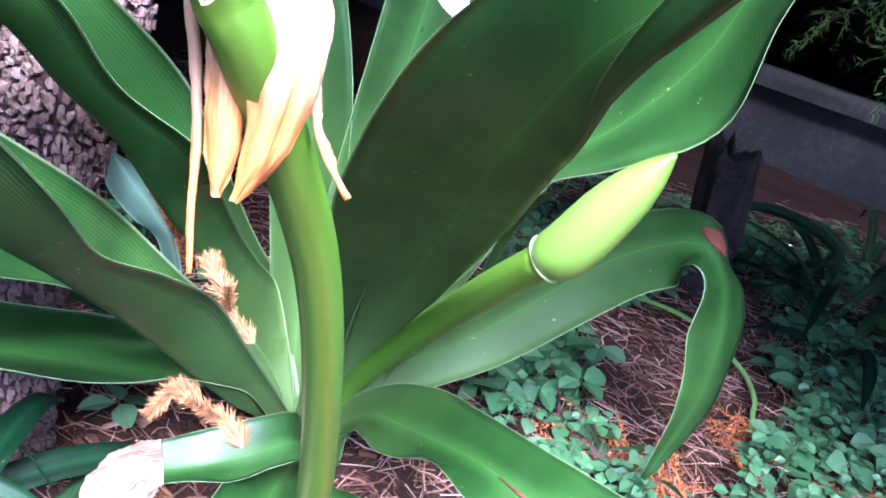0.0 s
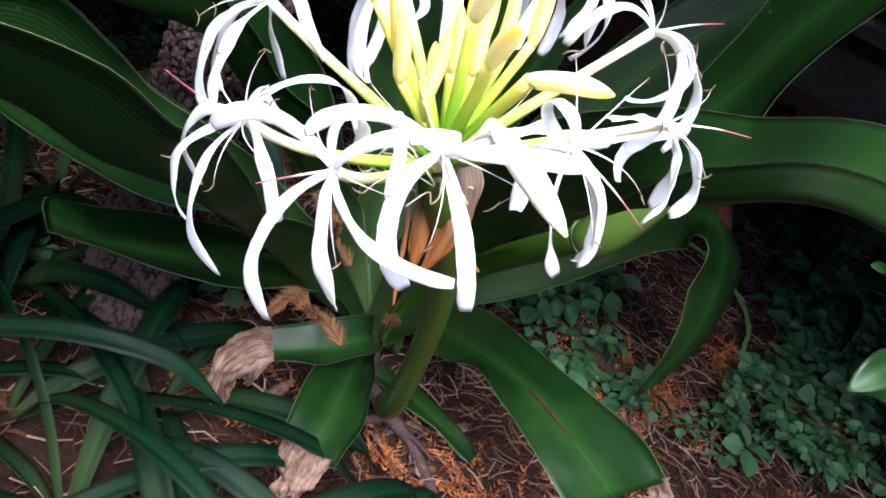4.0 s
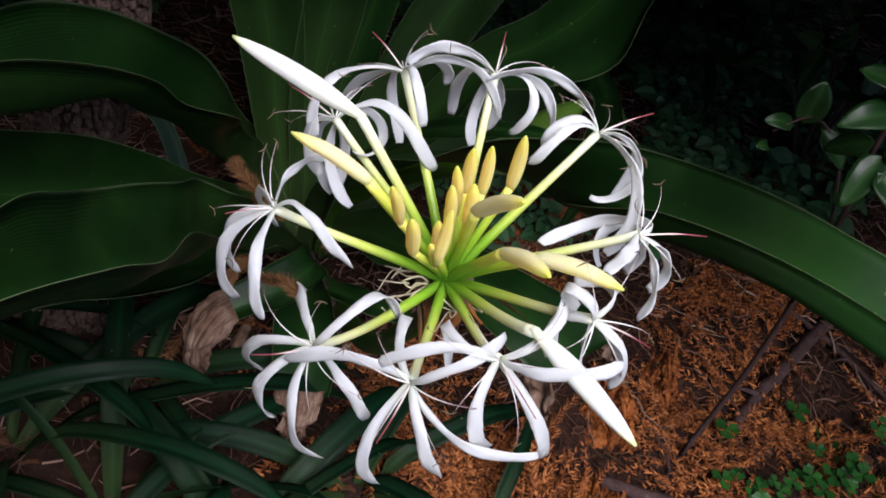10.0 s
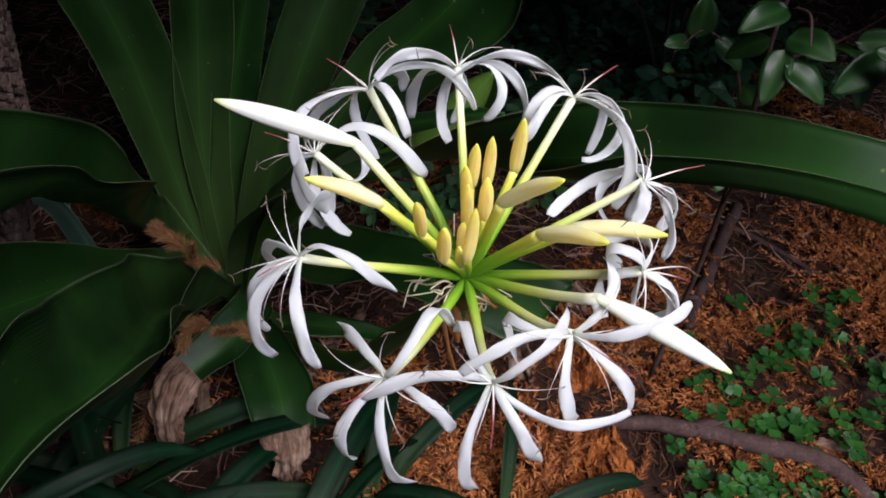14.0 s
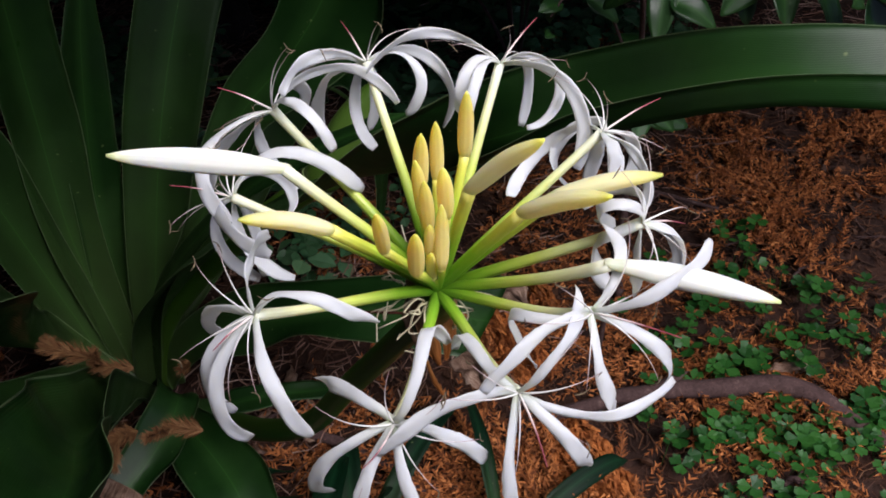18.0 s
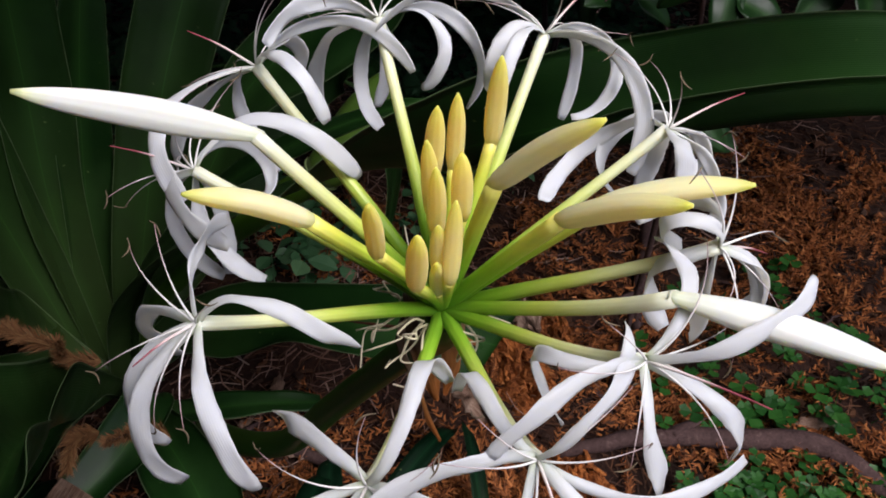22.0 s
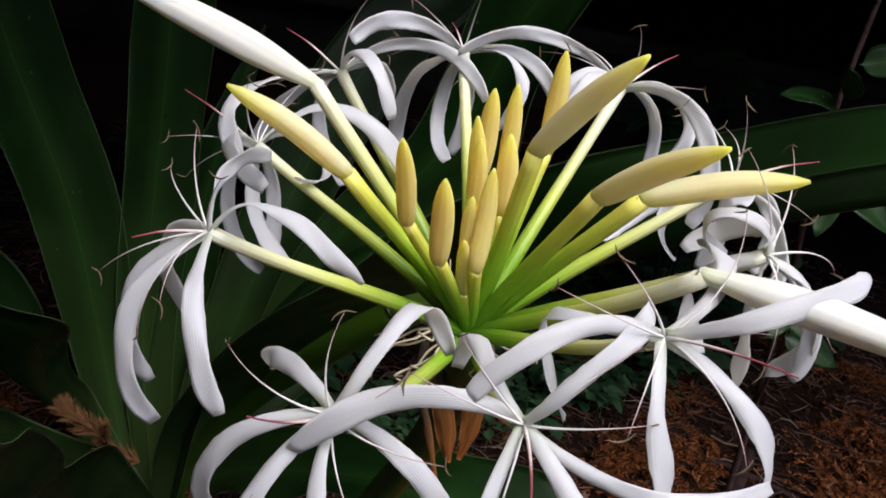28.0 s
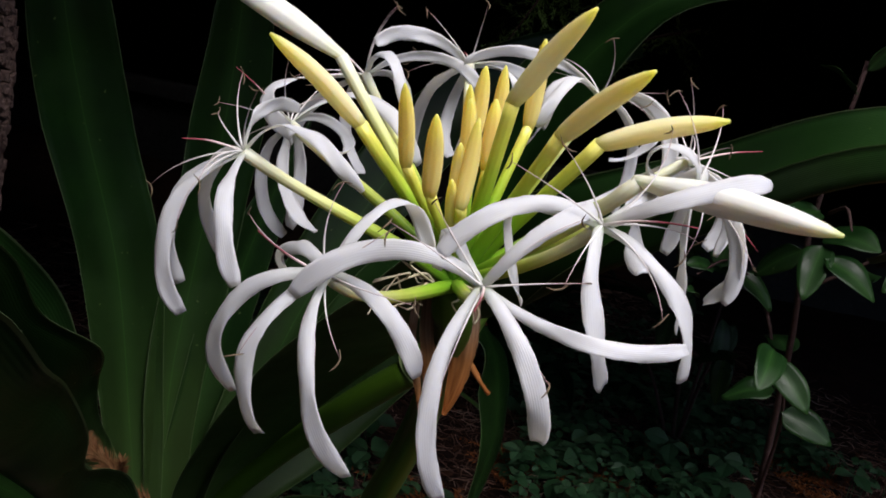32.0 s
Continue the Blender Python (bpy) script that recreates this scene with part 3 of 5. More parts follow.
    part("stump_wood", (verts, faces, uvs), OLD_WOOD, st)


build_stump()

# ---- the lily ----
BASE = (0.08, 0.95, 0.0)
lily = thing("crinum_lily", BASE, "large spider lily with broad green strap leaves and a white umbel", "plant")


def lily_leaf(points, widths, face, fold=12.0, wave=0.004, waves=4.0, seed=0.0, label="", mat=None, n=40, name="leaf", thick=0.0028, parent=None, ragged=0.0, crumple=0.0):
    p = spline(points, n)
    t = unit(np.gradient(p, axis=0))
    if np.ndim(face) == 2:
        at = np.linspace(0, 1, len(face))
        side = np.stack([np.interp(np.linspace(0, 1, n + 1), at, np.array(face)[:, k]) for k in range(3)], 1)
    else:
        side = np.cross(t, np.asarray(face, float))
    v, f, u = blade(p, widths, side, thick, fold, 11, wave, waves, seed, ragged)
    if crumple:
        v = [tuple(Vector(q) + crumple * (noise.noise_vector((7 * w[0], 2.6 * w[1], seed)) + 0.2 * noise.noise_vector((15 * w[0], 9 * w[1], seed + 4)) + 0.4 * noise.noise_vector(Vector(q) * 60)) * min(1.0, w[1] * 5)) for q, w in zip(v, u)]
    return part(name, (v, f, u), mat or LILY, parent or lily, label)


lily_leaf([(0.09, 0.96, 0.05), (0.1, 0.86, 0.3), (0.12, 0.68, 0.52), (0.14, 0.56, 0.63), (0.16, 0.47, 0.695), (0.175, 0.43, 0.72)], (0.02, 0.03, 0.03, 0.026, 0.018, 0.002), (-0.5, -0.3, 0.8), 10, 0.002, 3, 23.0, "narrow young leaf behind the flower head")
lily_leaf([(0.11, 1.0, 0.03), (0.15, 1.0, 0.2), (0.24, 1.02, 0.45), (0.36, 1.04, 0.67), (0.47, 1.03, 0.8), (0.58, 1.0, 0.88), (0.7, 0.95, 0.92)],
          (0.05, 0.08, 0.11, 0.12, 0.115, 0.09, 0.03), (-0.45, -0.8, 0.3), 14, 0.005, 4, 22.0)
lily_leaf([(0.05, 1.0, 0.02), (0.02, 1.04, 0.25), (-0.02, 1.05, 0.49), (-0.08, 1.05, 0.69), (-0.12, 1.03, 0.85), (-0.13, 1.0, 0.98)],
          (0.05, 0.095, 0.115, 0.12, 0.1, 0.05), (0.2, -1, 0.2), (30, 20, 14), 0.006, 3, 5.0)
lily_leaf([(0.08, 1.02, 0.02), (0.07, 1.05, 0.3), (0.085, 1.06, 0.5), (0.1, 1.06, 0.7), (0.1, 1.05, 0.85), (0.09, 1.02, 0.98)],
          (0.05, 0.09, 0.105, 0.11, 0.09, 0.05), (0.1, -1, 0.15), (30, 20, 14), 0.005, 3, 6.0)
lily_leaf([(0.09, 1.03, 0.02), (0.105, 1.05, 0.2), (0.135, 1.06, 0.4), (0.175, 1.06, 0.58), (0.222, 1.055, 0.73)],
          (0.05, 0.075, 0.08, 0.06, 0.002), (-0.1, -1, 0.2), (30, 20, 14), 0.003, 3, 7.0)
HANGING = [(0.11, 0.97, 0.02), (0.121, 0.98, 0.13), (0.269, 0.988, 0.255), (0.385, 0.994, 0.378), (0.45, 0.978, 0.436), (0.492, 0.95, 0.46), (0.52, 0.922, 0.434), (0.536, 0.903, 0.37), (0.535, 0.885, 0.285), (0.504, 0.87, 0.165)]
HANGING_SIDES = [(0.4, -0.85, -0.3), (0.4, -0.85, -0.3), (0.5, -0.75, -0.4), (0.5, -0.75, -0.4), (0.3, -0.8, -0.5), (-0.15, -0.85, -0.4), (-0.65, -0.7, 0.1), (-0.85, -0.5, 0.12), (-0.9, -0.4, 0.0), (-0.9, -0.3, -0.1)]
lily_leaf(HANGING,
          (0.05, 0.075, 0.1, 0.115, 0.112, 0.11, 0.11, 0.105, 0.075, 0.004), HANGING_SIDES, (-24, -18, -12, -8, -4, -4, 0), 0.004, 4, 9.0, "leaf folded over and hanging, with a scorched brown bend", n=64)
def sheet(grid, thick):
    """Vertices, faces and uvs of a thin closed sheet laid over a grid of places: rows along it, columns across it."""
    g = np.array(grid, float)
    n, m = g.shape[:2]
    nr = unit(np.cross(np.gradient(g, axis=0), np.gradient(g, axis=1)))
    edge = np.ones((n, m, 1))
    edge[:, 0] = edge[:, -1] = 0.25
    verts = [tuple(p) for p in np.concatenate([(g + nr * thick / 2 * edge).reshape(-1, 3), (g - nr * thick / 2 * edge).reshape(-1, 3)])]
    uvs = [(j / (m - 1), k / (n - 1)) for k in range(n) for j in range(m)] * 2
    half, faces = n * m, []
    for k in range(n - 1):
        for j in range(m - 1):
            c = k * m + j
            faces += [(c, c + 1, c + m + 1, c + m), (half + c, half + c + m, half + c + m + 1, half + c + 1)]
    rim = [k * m for k in range(n)] + [(n - 1) * m + j for j in range(1, m)] + [k * m + m - 1 for k in range(n - 2, -1, -1)] + list(range(m - 2, 0, -1))
    faces += [(q, p, half + p, half + q) for p, q in zip(rim, rim[1:] + rim[:1])]
    return verts, faces, uvs


def channel_leaf(near, keel, far, label="", mat=None, parent=None, name="leaf", n=64, m=15, thick=0.0024, ripple=0.0, crumple=0.0, seed=0.0):
    """A broad leaf from its two rims and its keel: a channel that opens and turns as they do."""
    a, k, b = spline(near, n), spline(keel, n), spline(far, n)
    u = np.linspace(0, 1, m)[None, :, None]
    g = 2 * (u - 0.5) * (u - 1) * a[:, None] + 4 * u * (1 - u) * k[:, None] + 2 * u * (u - 0.5) * b[:, None]
    nr = unit(np.cross(np.gradient(g, axis=0), np.gradient(g, axis=1)))
    lift = np.zeros((n + 1, m, 1))
    for i in range(n + 1):
        for j in range(m):
            f, v = j / (m - 1), i / n
            lift[i, j] = ripple * (abs(2 * f - 1) ** 3 * math.sin(23 * v + 5 * f + seed) + 0.5 * noise.noise((f * 2.2, v * 9, seed))) * min(1, 4 * v)
            if crumple:
                lift[i, j] += crumple * (0.8 - 2.6 * abs(noise.noise((f * 5.5, v * 2.4, seed))) + 0.9 * noise.noise((f * 9, v * 7, seed + 3)) + 0.4 * noise.noise((f * 21, v * 17, seed + 8))) * min(1, 5 * v)
    return part(name, sheet(g + nr * lift, thick), mat or LILY, parent or lily, label)

def folded_leaf(points, widths, sides, fold_from, label, n=72):
    """The longest leaf: flat at first, then folded along its length, so that one half hangs behind the other."""
    p = spline(points, n)
    at, f = np.linspace(0, 1, len(sides)), np.linspace(0, 1, n + 1)
    t = unit(np.gradient(p, axis=0))
    side = np.stack([np.interp(f, at, np.array(sides)[:, k]) for k in range(3)], 1)
    side = unit(side - (side * t).sum(1, keepdims=True) * t)
    w = np.interp(f, np.linspace(0, 1, len(widths)), widths)[:, None] / 2
    nr = np.cross(side, t)
    fold = np.clip((f - fold_from) / 0.16, 0, 1)[:, None]
    up, low = p - side * w, p + side * w
    rim = low + (up - low) * 0.36 * fold + nr * 0.009 * fold
    u = np.linspace(0, 1, 17)[None, :, None]
    a, b = np.clip(u / 0.72, 0, 1), np.clip((u - 0.72) / 0.28, 0, 1)
    g = up[:, None] + (low - up)[:, None] * a + (rim - low)[:, None] * b
    g = g - nr[:, None] * (0.07 * w[:, None] * np.sin(math.pi * a))
    return part("leaf", sheet(g, 0.0026), LILY, lily, label)


folded_leaf([(0.08, 0.97, 0.03), (0.095, 0.907, 0.224), (0.114, 0.775, 0.392), (0.123, 0.618, 0.542), (0.126, 0.473, 0.649), (0.144, 0.365, 0.734), (0.174, 0.266, 0.796), (0.189, 0.144, 0.856), (0.257, 0.022, 0.859), (0.362, -0.096, 0.826)],
            (0.045, 0.082, 0.128, 0.145, 0.112, 0.073, 0.059, 0.047, 0.053, 0.012),
            [(0.942, 0.036, -0.335), (0.971, 0.224, -0.08), (0.974, 0.224, -0.042), (0.994, 0.103, 0.032), (0.992, -0.046, -0.12), (0.606, -0.48, -0.634), (-0.151, -0.573, -0.805), (-0.404, -0.577, -0.71), (-0.696, -0.57, -0.437), (-0.434, -0.4, -0.807)],
            0.5, "longest arching green leaf, folded so that its underside shows")

channel_leaf([(0.110, 0.940, 0.220), (0.135, 0.897, 0.311), (0.161, 0.854, 0.401), (0.184, 0.829, 0.497), (0.235, 0.817, 0.582), (0.287, 0.773, 0.659), (0.314, 0.749, 0.755), (0.331, 0.720, 0.852), (0.363, 0.655, 0.926), (0.401, 0.585, 0.983), (0.462, 0.502, 0.973)],
             [(0.121, 0.947, 0.206), (0.147, 0.902, 0.290), (0.173, 0.857, 0.374), (0.200, 0.820, 0.461), (0.237, 0.794, 0.548), (0.288, 0.750, 0.620), (0.325, 0.712, 0.701), (0.344, 0.686, 0.795), (0.369, 0.644, 0.879), (0.406, 0.586, 0.950), (0.467, 0.513, 0.968)],
             [(0.120, 0.930, 0.200), (0.148, 0.881, 0.282), (0.177, 0.831, 0.364), (0.205, 0.782, 0.446), (0.231, 0.754, 0.536), (0.282, 0.693, 0.594), (0.336, 0.646, 0.659), (0.343, 0.630, 0.755), (0.364, 0.605, 0.846), (0.397, 0.564, 0.932), (0.460, 0.500, 0.970)],
             "leaf arching behind, with a waved and browned rim", ripple=0.002, seed=21.0)

# the leaves that lean to the trunk's side: each a channel with a waved rim
channel_leaf([(0.078, 0.930, 0.070), (0.049, 0.878, 0.145), (0.020, 0.826, 0.220), (-0.009, 0.772, 0.294), (-0.038, 0.717, 0.367), (-0.070, 0.644, 0.419), (-0.104, 0.570, 0.465), (-0.116, 0.503, 0.533), (-0.139, 0.438, 0.599), (-0.161, 0.359, 0.648), (-0.195, 0.297, 0.708), (-0.262, 0.237, 0.738), (-0.330, 0.170, 0.730)],
             [(0.078, 0.920, 0.050), (0.037, 0.879, 0.120), (-0.009, 0.824, 0.177), (-0.047, 0.768, 0.239), (-0.080, 0.712, 0.304), (-0.112, 0.653, 0.367), (-0.136, 0.589, 0.427), (-0.156, 0.519, 0.483), (-0.182, 0.451, 0.539), (-0.226, 0.386, 0.586), (-0.262, 0.325, 0.645), (-0.298, 0.253, 0.688), (-0.333, 0.175, 0.722)],
             [(0.078, 0.930, 0.070), (0.042, 0.888, 0.148), (0.005, 0.846, 0.226), (-0.038, 0.807, 0.303), (-0.076, 0.750, 0.367), (-0.123, 0.704, 0.432), (-0.146, 0.632, 0.490), (-0.186, 0.565, 0.546), (-0.221, 0.497, 0.599), (-0.236, 0.425, 0.660), (-0.258, 0.353, 0.717), (-0.297, 0.268, 0.729), (-0.335, 0.180, 0.728)],
             "long channelled green leaf with a waved rim", ripple=0.0015, seed=1.0)
channel_leaf([(0.060, 0.960, 0.080), (0.027, 0.998, 0.164), (-0.005, 1.010, 0.242), (-0.032, 0.950, 0.304), (-0.051, 0.877, 0.371), (-0.065, 0.805, 0.439), (-0.078, 0.731, 0.507), (-0.137, 0.679, 0.559), (-0.169, 0.619, 0.632), (-0.225, 0.565, 0.685), (-0.290, 0.498, 0.725), (-0.370, 0.420, 0.735)],
             [(0.060, 0.960, 0.060), (0.009, 0.981, 0.132), (-0.024, 0.938, 0.206), (-0.053, 0.893, 0.281), (-0.085, 0.843, 0.351), (-0.120, 0.791, 0.419), (-0.153, 0.744, 0.490), (-0.192, 0.691, 0.552), (-0.225, 0.630, 0.611), (-0.276, 0.559, 0.640), (-0.326, 0.491, 0.676), (-0.372, 0.425, 0.720)],
             [(0.065, 0.980, 0.080), (0.026, 1.030, 0.155), (-0.011, 1.055, 0.229), (-0.041, 1.002, 0.306), (-0.064, 0.936, 0.383), (-0.084, 0.867, 0.461), (-0.113, 0.809, 0.540), (-0.159, 0.746, 0.607), (-0.219, 0.688, 0.667), (-0.276, 0.612, 0.713), (-0.326, 0.522, 0.727), (-0.375, 0.430, 0.735)],
             "tall channelled green leaf with a waved rim", ripple=0.0015, seed=2.0)
channel_leaf([(0.050, 0.980, 0.070), (0.002, 0.960, 0.163), (-0.055, 0.912, 0.238), (-0.121, 0.863, 0.305), (-0.182, 0.817, 0.377), (-0.247, 0.767, 0.444), (-0.318, 0.709, 0.495), (-0.388, 0.646, 0.544), (-0.470, 0.580, 0.560)],
             [(0.053, 0.970, 0.048), (0.003, 0.941, 0.135), (-0.053, 0.889, 0.206), (-0.114, 0.834, 0.271), (-0.174, 0.780, 0.338), (-0.238, 0.719, 0.392), (-0.300, 0.655, 0.447), (-0.372, 0.601, 0.500), (-0.460, 0.565, 0.543)],
             [(0.055, 0.960, 0.050), (0.002, 0.922, 0.135), (-0.055, 0.862, 0.202), (-0.114, 0.800, 0.266), (-0.173, 0.737, 0.330), (-0.237, 0.662, 0.372), (-0.291, 0.593, 0.430), (-0.364, 0.550, 0.486), (-0.450, 0.550, 0.550)],
             ripple=0.002, seed=3.0)
channel_leaf([(0.050, 0.950, 0.060), (0.033, 0.904, 0.129), (0.012, 0.865, 0.195), (-0.030, 0.838, 0.242), (-0.108, 0.836, 0.248), (-0.192, 0.837, 0.251), (-0.262, 0.795, 0.264), (-0.310, 0.732, 0.293), (-0.328, 0.662, 0.336), (-0.343, 0.590, 0.379)],
             [(0.055, 0.930, 0.050), (0.037, 0.889, 0.110), (0.015, 0.852, 0.166), (-0.012, 0.812, 0.215), (-0.071, 0.777, 0.236), (-0.139, 0.746, 0.246), (-0.209, 0.719, 0.258), (-0.269, 0.681, 0.281), (-0.299, 0.624, 0.318), (-0.333, 0.575, 0.366)],
             [(0.060, 0.920, 0.050), (0.043, 0.878, 0.109), (0.022, 0.835, 0.166), (-0.005, 0.798, 0.220), (-0.050, 0.754, 0.247), (-0.098, 0.705, 0.264), (-0.149, 0.658, 0.287), (-0.209, 0.623, 0.304), (-0.271, 0.601, 0.332), (-0.319, 0.554, 0.364)],
             "low spreading leaf with a pale channel", ripple=0.003, seed=4.0)

# the leaves that lie towards the bare soil
BROAD = [(0.1, 0.94, 0.043), (0.117, 0.916, 0.115), (0.150, 0.874, 0.170), (0.186, 0.814, 0.204), (0.219, 0.752, 0.236), (0.249, 0.688, 0.268), (0.280, 0.620, 0.291), (0.322, 0.550, 0.3), (0.362, 0.495, 0.297)]
channel_leaf([(0.100, 0.950, 0.060), (0.120, 0.935, 0.146), (0.167, 0.894, 0.207), (0.214, 0.834, 0.253), (0.251, 0.759, 0.283), (0.287, 0.682, 0.312), (0.326, 0.606, 0.339), (0.372, 0.540, 0.355), (0.405, 0.496, 0.343)],
             BROAD,
             [(0.100, 0.930, 0.050), (0.114, 0.896, 0.107), (0.130, 0.856, 0.155), (0.156, 0.797, 0.177), (0.186, 0.749, 0.212), (0.210, 0.696, 0.248), (0.234, 0.634, 0.265), (0.278, 0.555, 0.268), (0.322, 0.498, 0.255)],
             "broad drooping leaf with a torn dead end", ripple=0.003, seed=5.0)
lily_leaf([(0.318, 0.505, 0.262), (0.328, 0.488, 0.24), (0.334, 0.476, 0.218), (0.336, 0.468, 0.195)], (0.05, 0.042, 0.024, 0.0047), (-0.6, -0.4, 0.1), (4, 30, 50), 0.006, 2, 18.0, "curled tan leaf end", DRY_LEAF, 20, "dead_leaf_end", 0.0014, lily, 0.4, 0.008)
lily_leaf([(0.396, 0.505, 0.332), (0.406, 0.488, 0.318), (0.41, 0.474, 0.302)], (0.042, 0.034, 0.008), (-0.6, -0.4, 0.1), (4, 20), 0.004, 2, 19.0, "curled tan leaf end", DRY_LEAF, 14, "dead_leaf_end", 0.0014, lily, 0.4, 0.0047)
channel_leaf([(0.105, 0.965, 0.08), (0.125, 0.952, 0.181), (0.153, 0.932, 0.249), (0.193, 0.921, 0.301), (0.224, 0.908, 0.345), (0.231, 0.887, 0.407), (0.246, 0.860, 0.483), (0.278, 0.838, 0.528)],
             [(0.105, 0.96, 0.07), (0.13, 0.935, 0.17), (0.16, 0.91, 0.235), (0.203, 0.905, 0.288), (0.234, 0.890, 0.345), (0.238, 0.868, 0.410), (0.25, 0.846, 0.483), (0.278, 0.834, 0.526)],
             [(0.105, 0.95, 0.08), (0.124, 0.927, 0.178), (0.153, 0.900, 0.254), (0.199, 0.901, 0.307), (0.225, 0.882, 0.369), (0.228, 0.862, 0.426), (0.242, 0.842, 0.492), (0.276, 0.832, 0.526)],
             "short narrow grey-green leaf behind the closed bud", ripple=0.001, seed=6.0)

# short leaves whose ends have died
half_dry = channel_leaf([(0.060, 0.945, 0.070), (0.063, 0.895, 0.128), (0.048, 0.847, 0.168), (-0.016, 0.805, 0.163), (-0.084, 0.779, 0.141)],
                        [(0.060, 0.935, 0.050), (0.071, 0.881, 0.102), (0.060, 0.822, 0.143), (-0.002, 0.777, 0.137), (-0.074, 0.755, 0.122)],
                        [(0.060, 0.925, 0.050), (0.080, 0.863, 0.104), (0.082, 0.803, 0.144), (0.017, 0.750, 0.138), (-0.063, 0.730, 0.126)],
                        "short leaf whose end has dried pale", n=32, ripple=0.002, seed=7.0)
channel_leaf([(-0.080, 0.782, 0.143), (-0.105, 0.762, 0.136), (-0.125, 0.739, 0.124), (-0.135, 0.715, 0.104), (-0.132, 0.699, 0.077), (-0.115, 0.699, 0.05)],
             [(-0.068, 0.747, 0.141), (-0.089, 0.725, 0.147), (-0.109, 0.701, 0.142), (-0.122, 0.687, 0.118), (-0.122, 0.686, 0.087), (-0.113, 0.696, 0.053)],
             [(-0.059, 0.727, 0.129), (-0.077, 0.715, 0.122), (-0.091, 0.705, 0.112), (-0.1, 0.700, 0.098), (-0.106, 0.700, 0.078), (-0.111, 0.697, 0.055)],
             "crumpled pale dead leaf end", DRY_LEAF, half_dry, "dead_leaf_end", 60, 31, 0.0012, 0.0, 0.008, 14.0)
channel_leaf([(-0.078, 0.775, 0.138), (-0.095, 0.77, 0.11), (-0.1, 0.775, 0.08), (-0.09, 0.78, 0.05)],
             [(-0.068, 0.755, 0.13), (-0.085, 0.745, 0.105), (-0.09, 0.75, 0.075), (-0.088, 0.76, 0.045)],
             [(-0.062, 0.735, 0.128), (-0.07, 0.735, 0.1), (-0.076, 0.74, 0.075), (-0.084, 0.75, 0.05)],
             "shrivelled brown flap of the dead leaf end", DRY_LEAF, half_dry, "dead_leaf_flap", 30, 15, 0.0012, 0.0, 0.008, 24.0)
front = channel_leaf([(0.070, 0.930, 0.060), (0.041, 0.881, 0.101), (0.016, 0.827, 0.131), (0.000, 0.759, 0.126), (-0.013, 0.690, 0.119), (-0.015, 0.627, 0.095)],
                     [(0.080, 0.920, 0.050), (0.066, 0.861, 0.077), (0.055, 0.799, 0.095), (0.048, 0.734, 0.104), (0.038, 0.668, 0.104), (0.022, 0.612, 0.085)],
                     [(0.090, 0.920, 0.060), (0.083, 0.859, 0.099), (0.084, 0.791, 0.120), (0.087, 0.719, 0.128), (0.082, 0.647, 0.124), (0.062, 0.600, 0.100)],
                     "short channelled leaf with a dead end", n=36, ripple=0.0025, seed=8.0)
channel_leaf([(-0.012, 0.633, 0.099), (-0.014, 0.615, 0.078), (-0.004, 0.6, 0.05), (0.004, 0.592, 0.022)],
             [(0.022, 0.620, 0.091), (0.018, 0.592, 0.078), (0.014, 0.582, 0.05), (0.014, 0.58, 0.02)],
             [(0.058, 0.607, 0.104), (0.05, 0.59, 0.085), (0.036, 0.584, 0.055), (0.026, 0.582, 0.024)],
             "crumpled pale dead leaf end", DRY_LEAF, front, "dead_leaf_end", 48, 27, 0.0012, 0.0, 0.009, 16.0)
lily_leaf([(0.07, 0.93, 0.02), (0.1, 0.86, 0.05), (0.18, 0.79, 0.07), (0.27, 0.74, 0.05)], (0.04, 0.05, 0.05, 0.03), (0, 0, 1), 12, 0.003, 3, 17.0)
channel_leaf([(-0.127, 1.04, 0.02), (-0.15, 1.055, 0.13), (-0.177, 1.072, 0.230), (-0.220, 1.077, 0.261), (-0.262, 1.079, 0.300), (-0.262, 1.09, 0.342)],
             [(-0.122, 1.035, 0.02), (-0.13, 1.035, 0.15), (-0.153, 1.045, 0.245), (-0.188, 1.063, 0.282), (-0.226, 1.077, 0.311), (-0.262, 1.09, 0.343)],
             [(-0.117, 1.03, 0.02), (-0.12, 1.03, 0.15), (-0.150, 1.037, 0.260), (-0.177, 1.050, 0.302), (-0.212, 1.072, 0.330), (-0.261, 1.09, 0.344)],
             "smaller grey-green leaf beside the trunk", BLUE_LEAF, n=30, ripple=0.001, seed=9.0)


def leaf_mark(points, face, lo, hi, width, shift, seed, label, n=64):
    """A scorched patch that follows a leaf's own curve between two shares of its length."""
    p = spline(points, n)
    t = unit(np.gradient(p, axis=0))
    if np.ndim(face) == 2:
        at = np.linspace(0, 1, len(face))
        side = np.stack([np.interp(np.linspace(0, 1, n + 1), at, np.array(face)[:, k]) for k in range(3)], 1)
    else:
        side = np.cross(t, np.asarray(face, float))
    side = unit(side - (side * t).sum(1, keepdims=True) * t)
    a, e = int(lo * n), int(hi * n) + 1
    part("scorch_mark", blade(p[a:e] + side[a:e] * shift, [k * width for k in (0.15, 0.7, 1.0, 0.85, 0.5, 0.1)], side[a:e], 0.0062, 0, 7, 0.0, 2, seed, 0.35), BROWN_SPOT, lily, label)


leaf_mark(HANGING, HANGING_SIDES, 0.54, 0.62, 0.028, -0.026, 2.0, "red-brown scorched patch on the bend")
leaf_mark(BROAD, (-0.5, -0.45, 0.75), 0.7, 0.86, 0.0045, 0.0, 3.0, "pale brown torn streak")

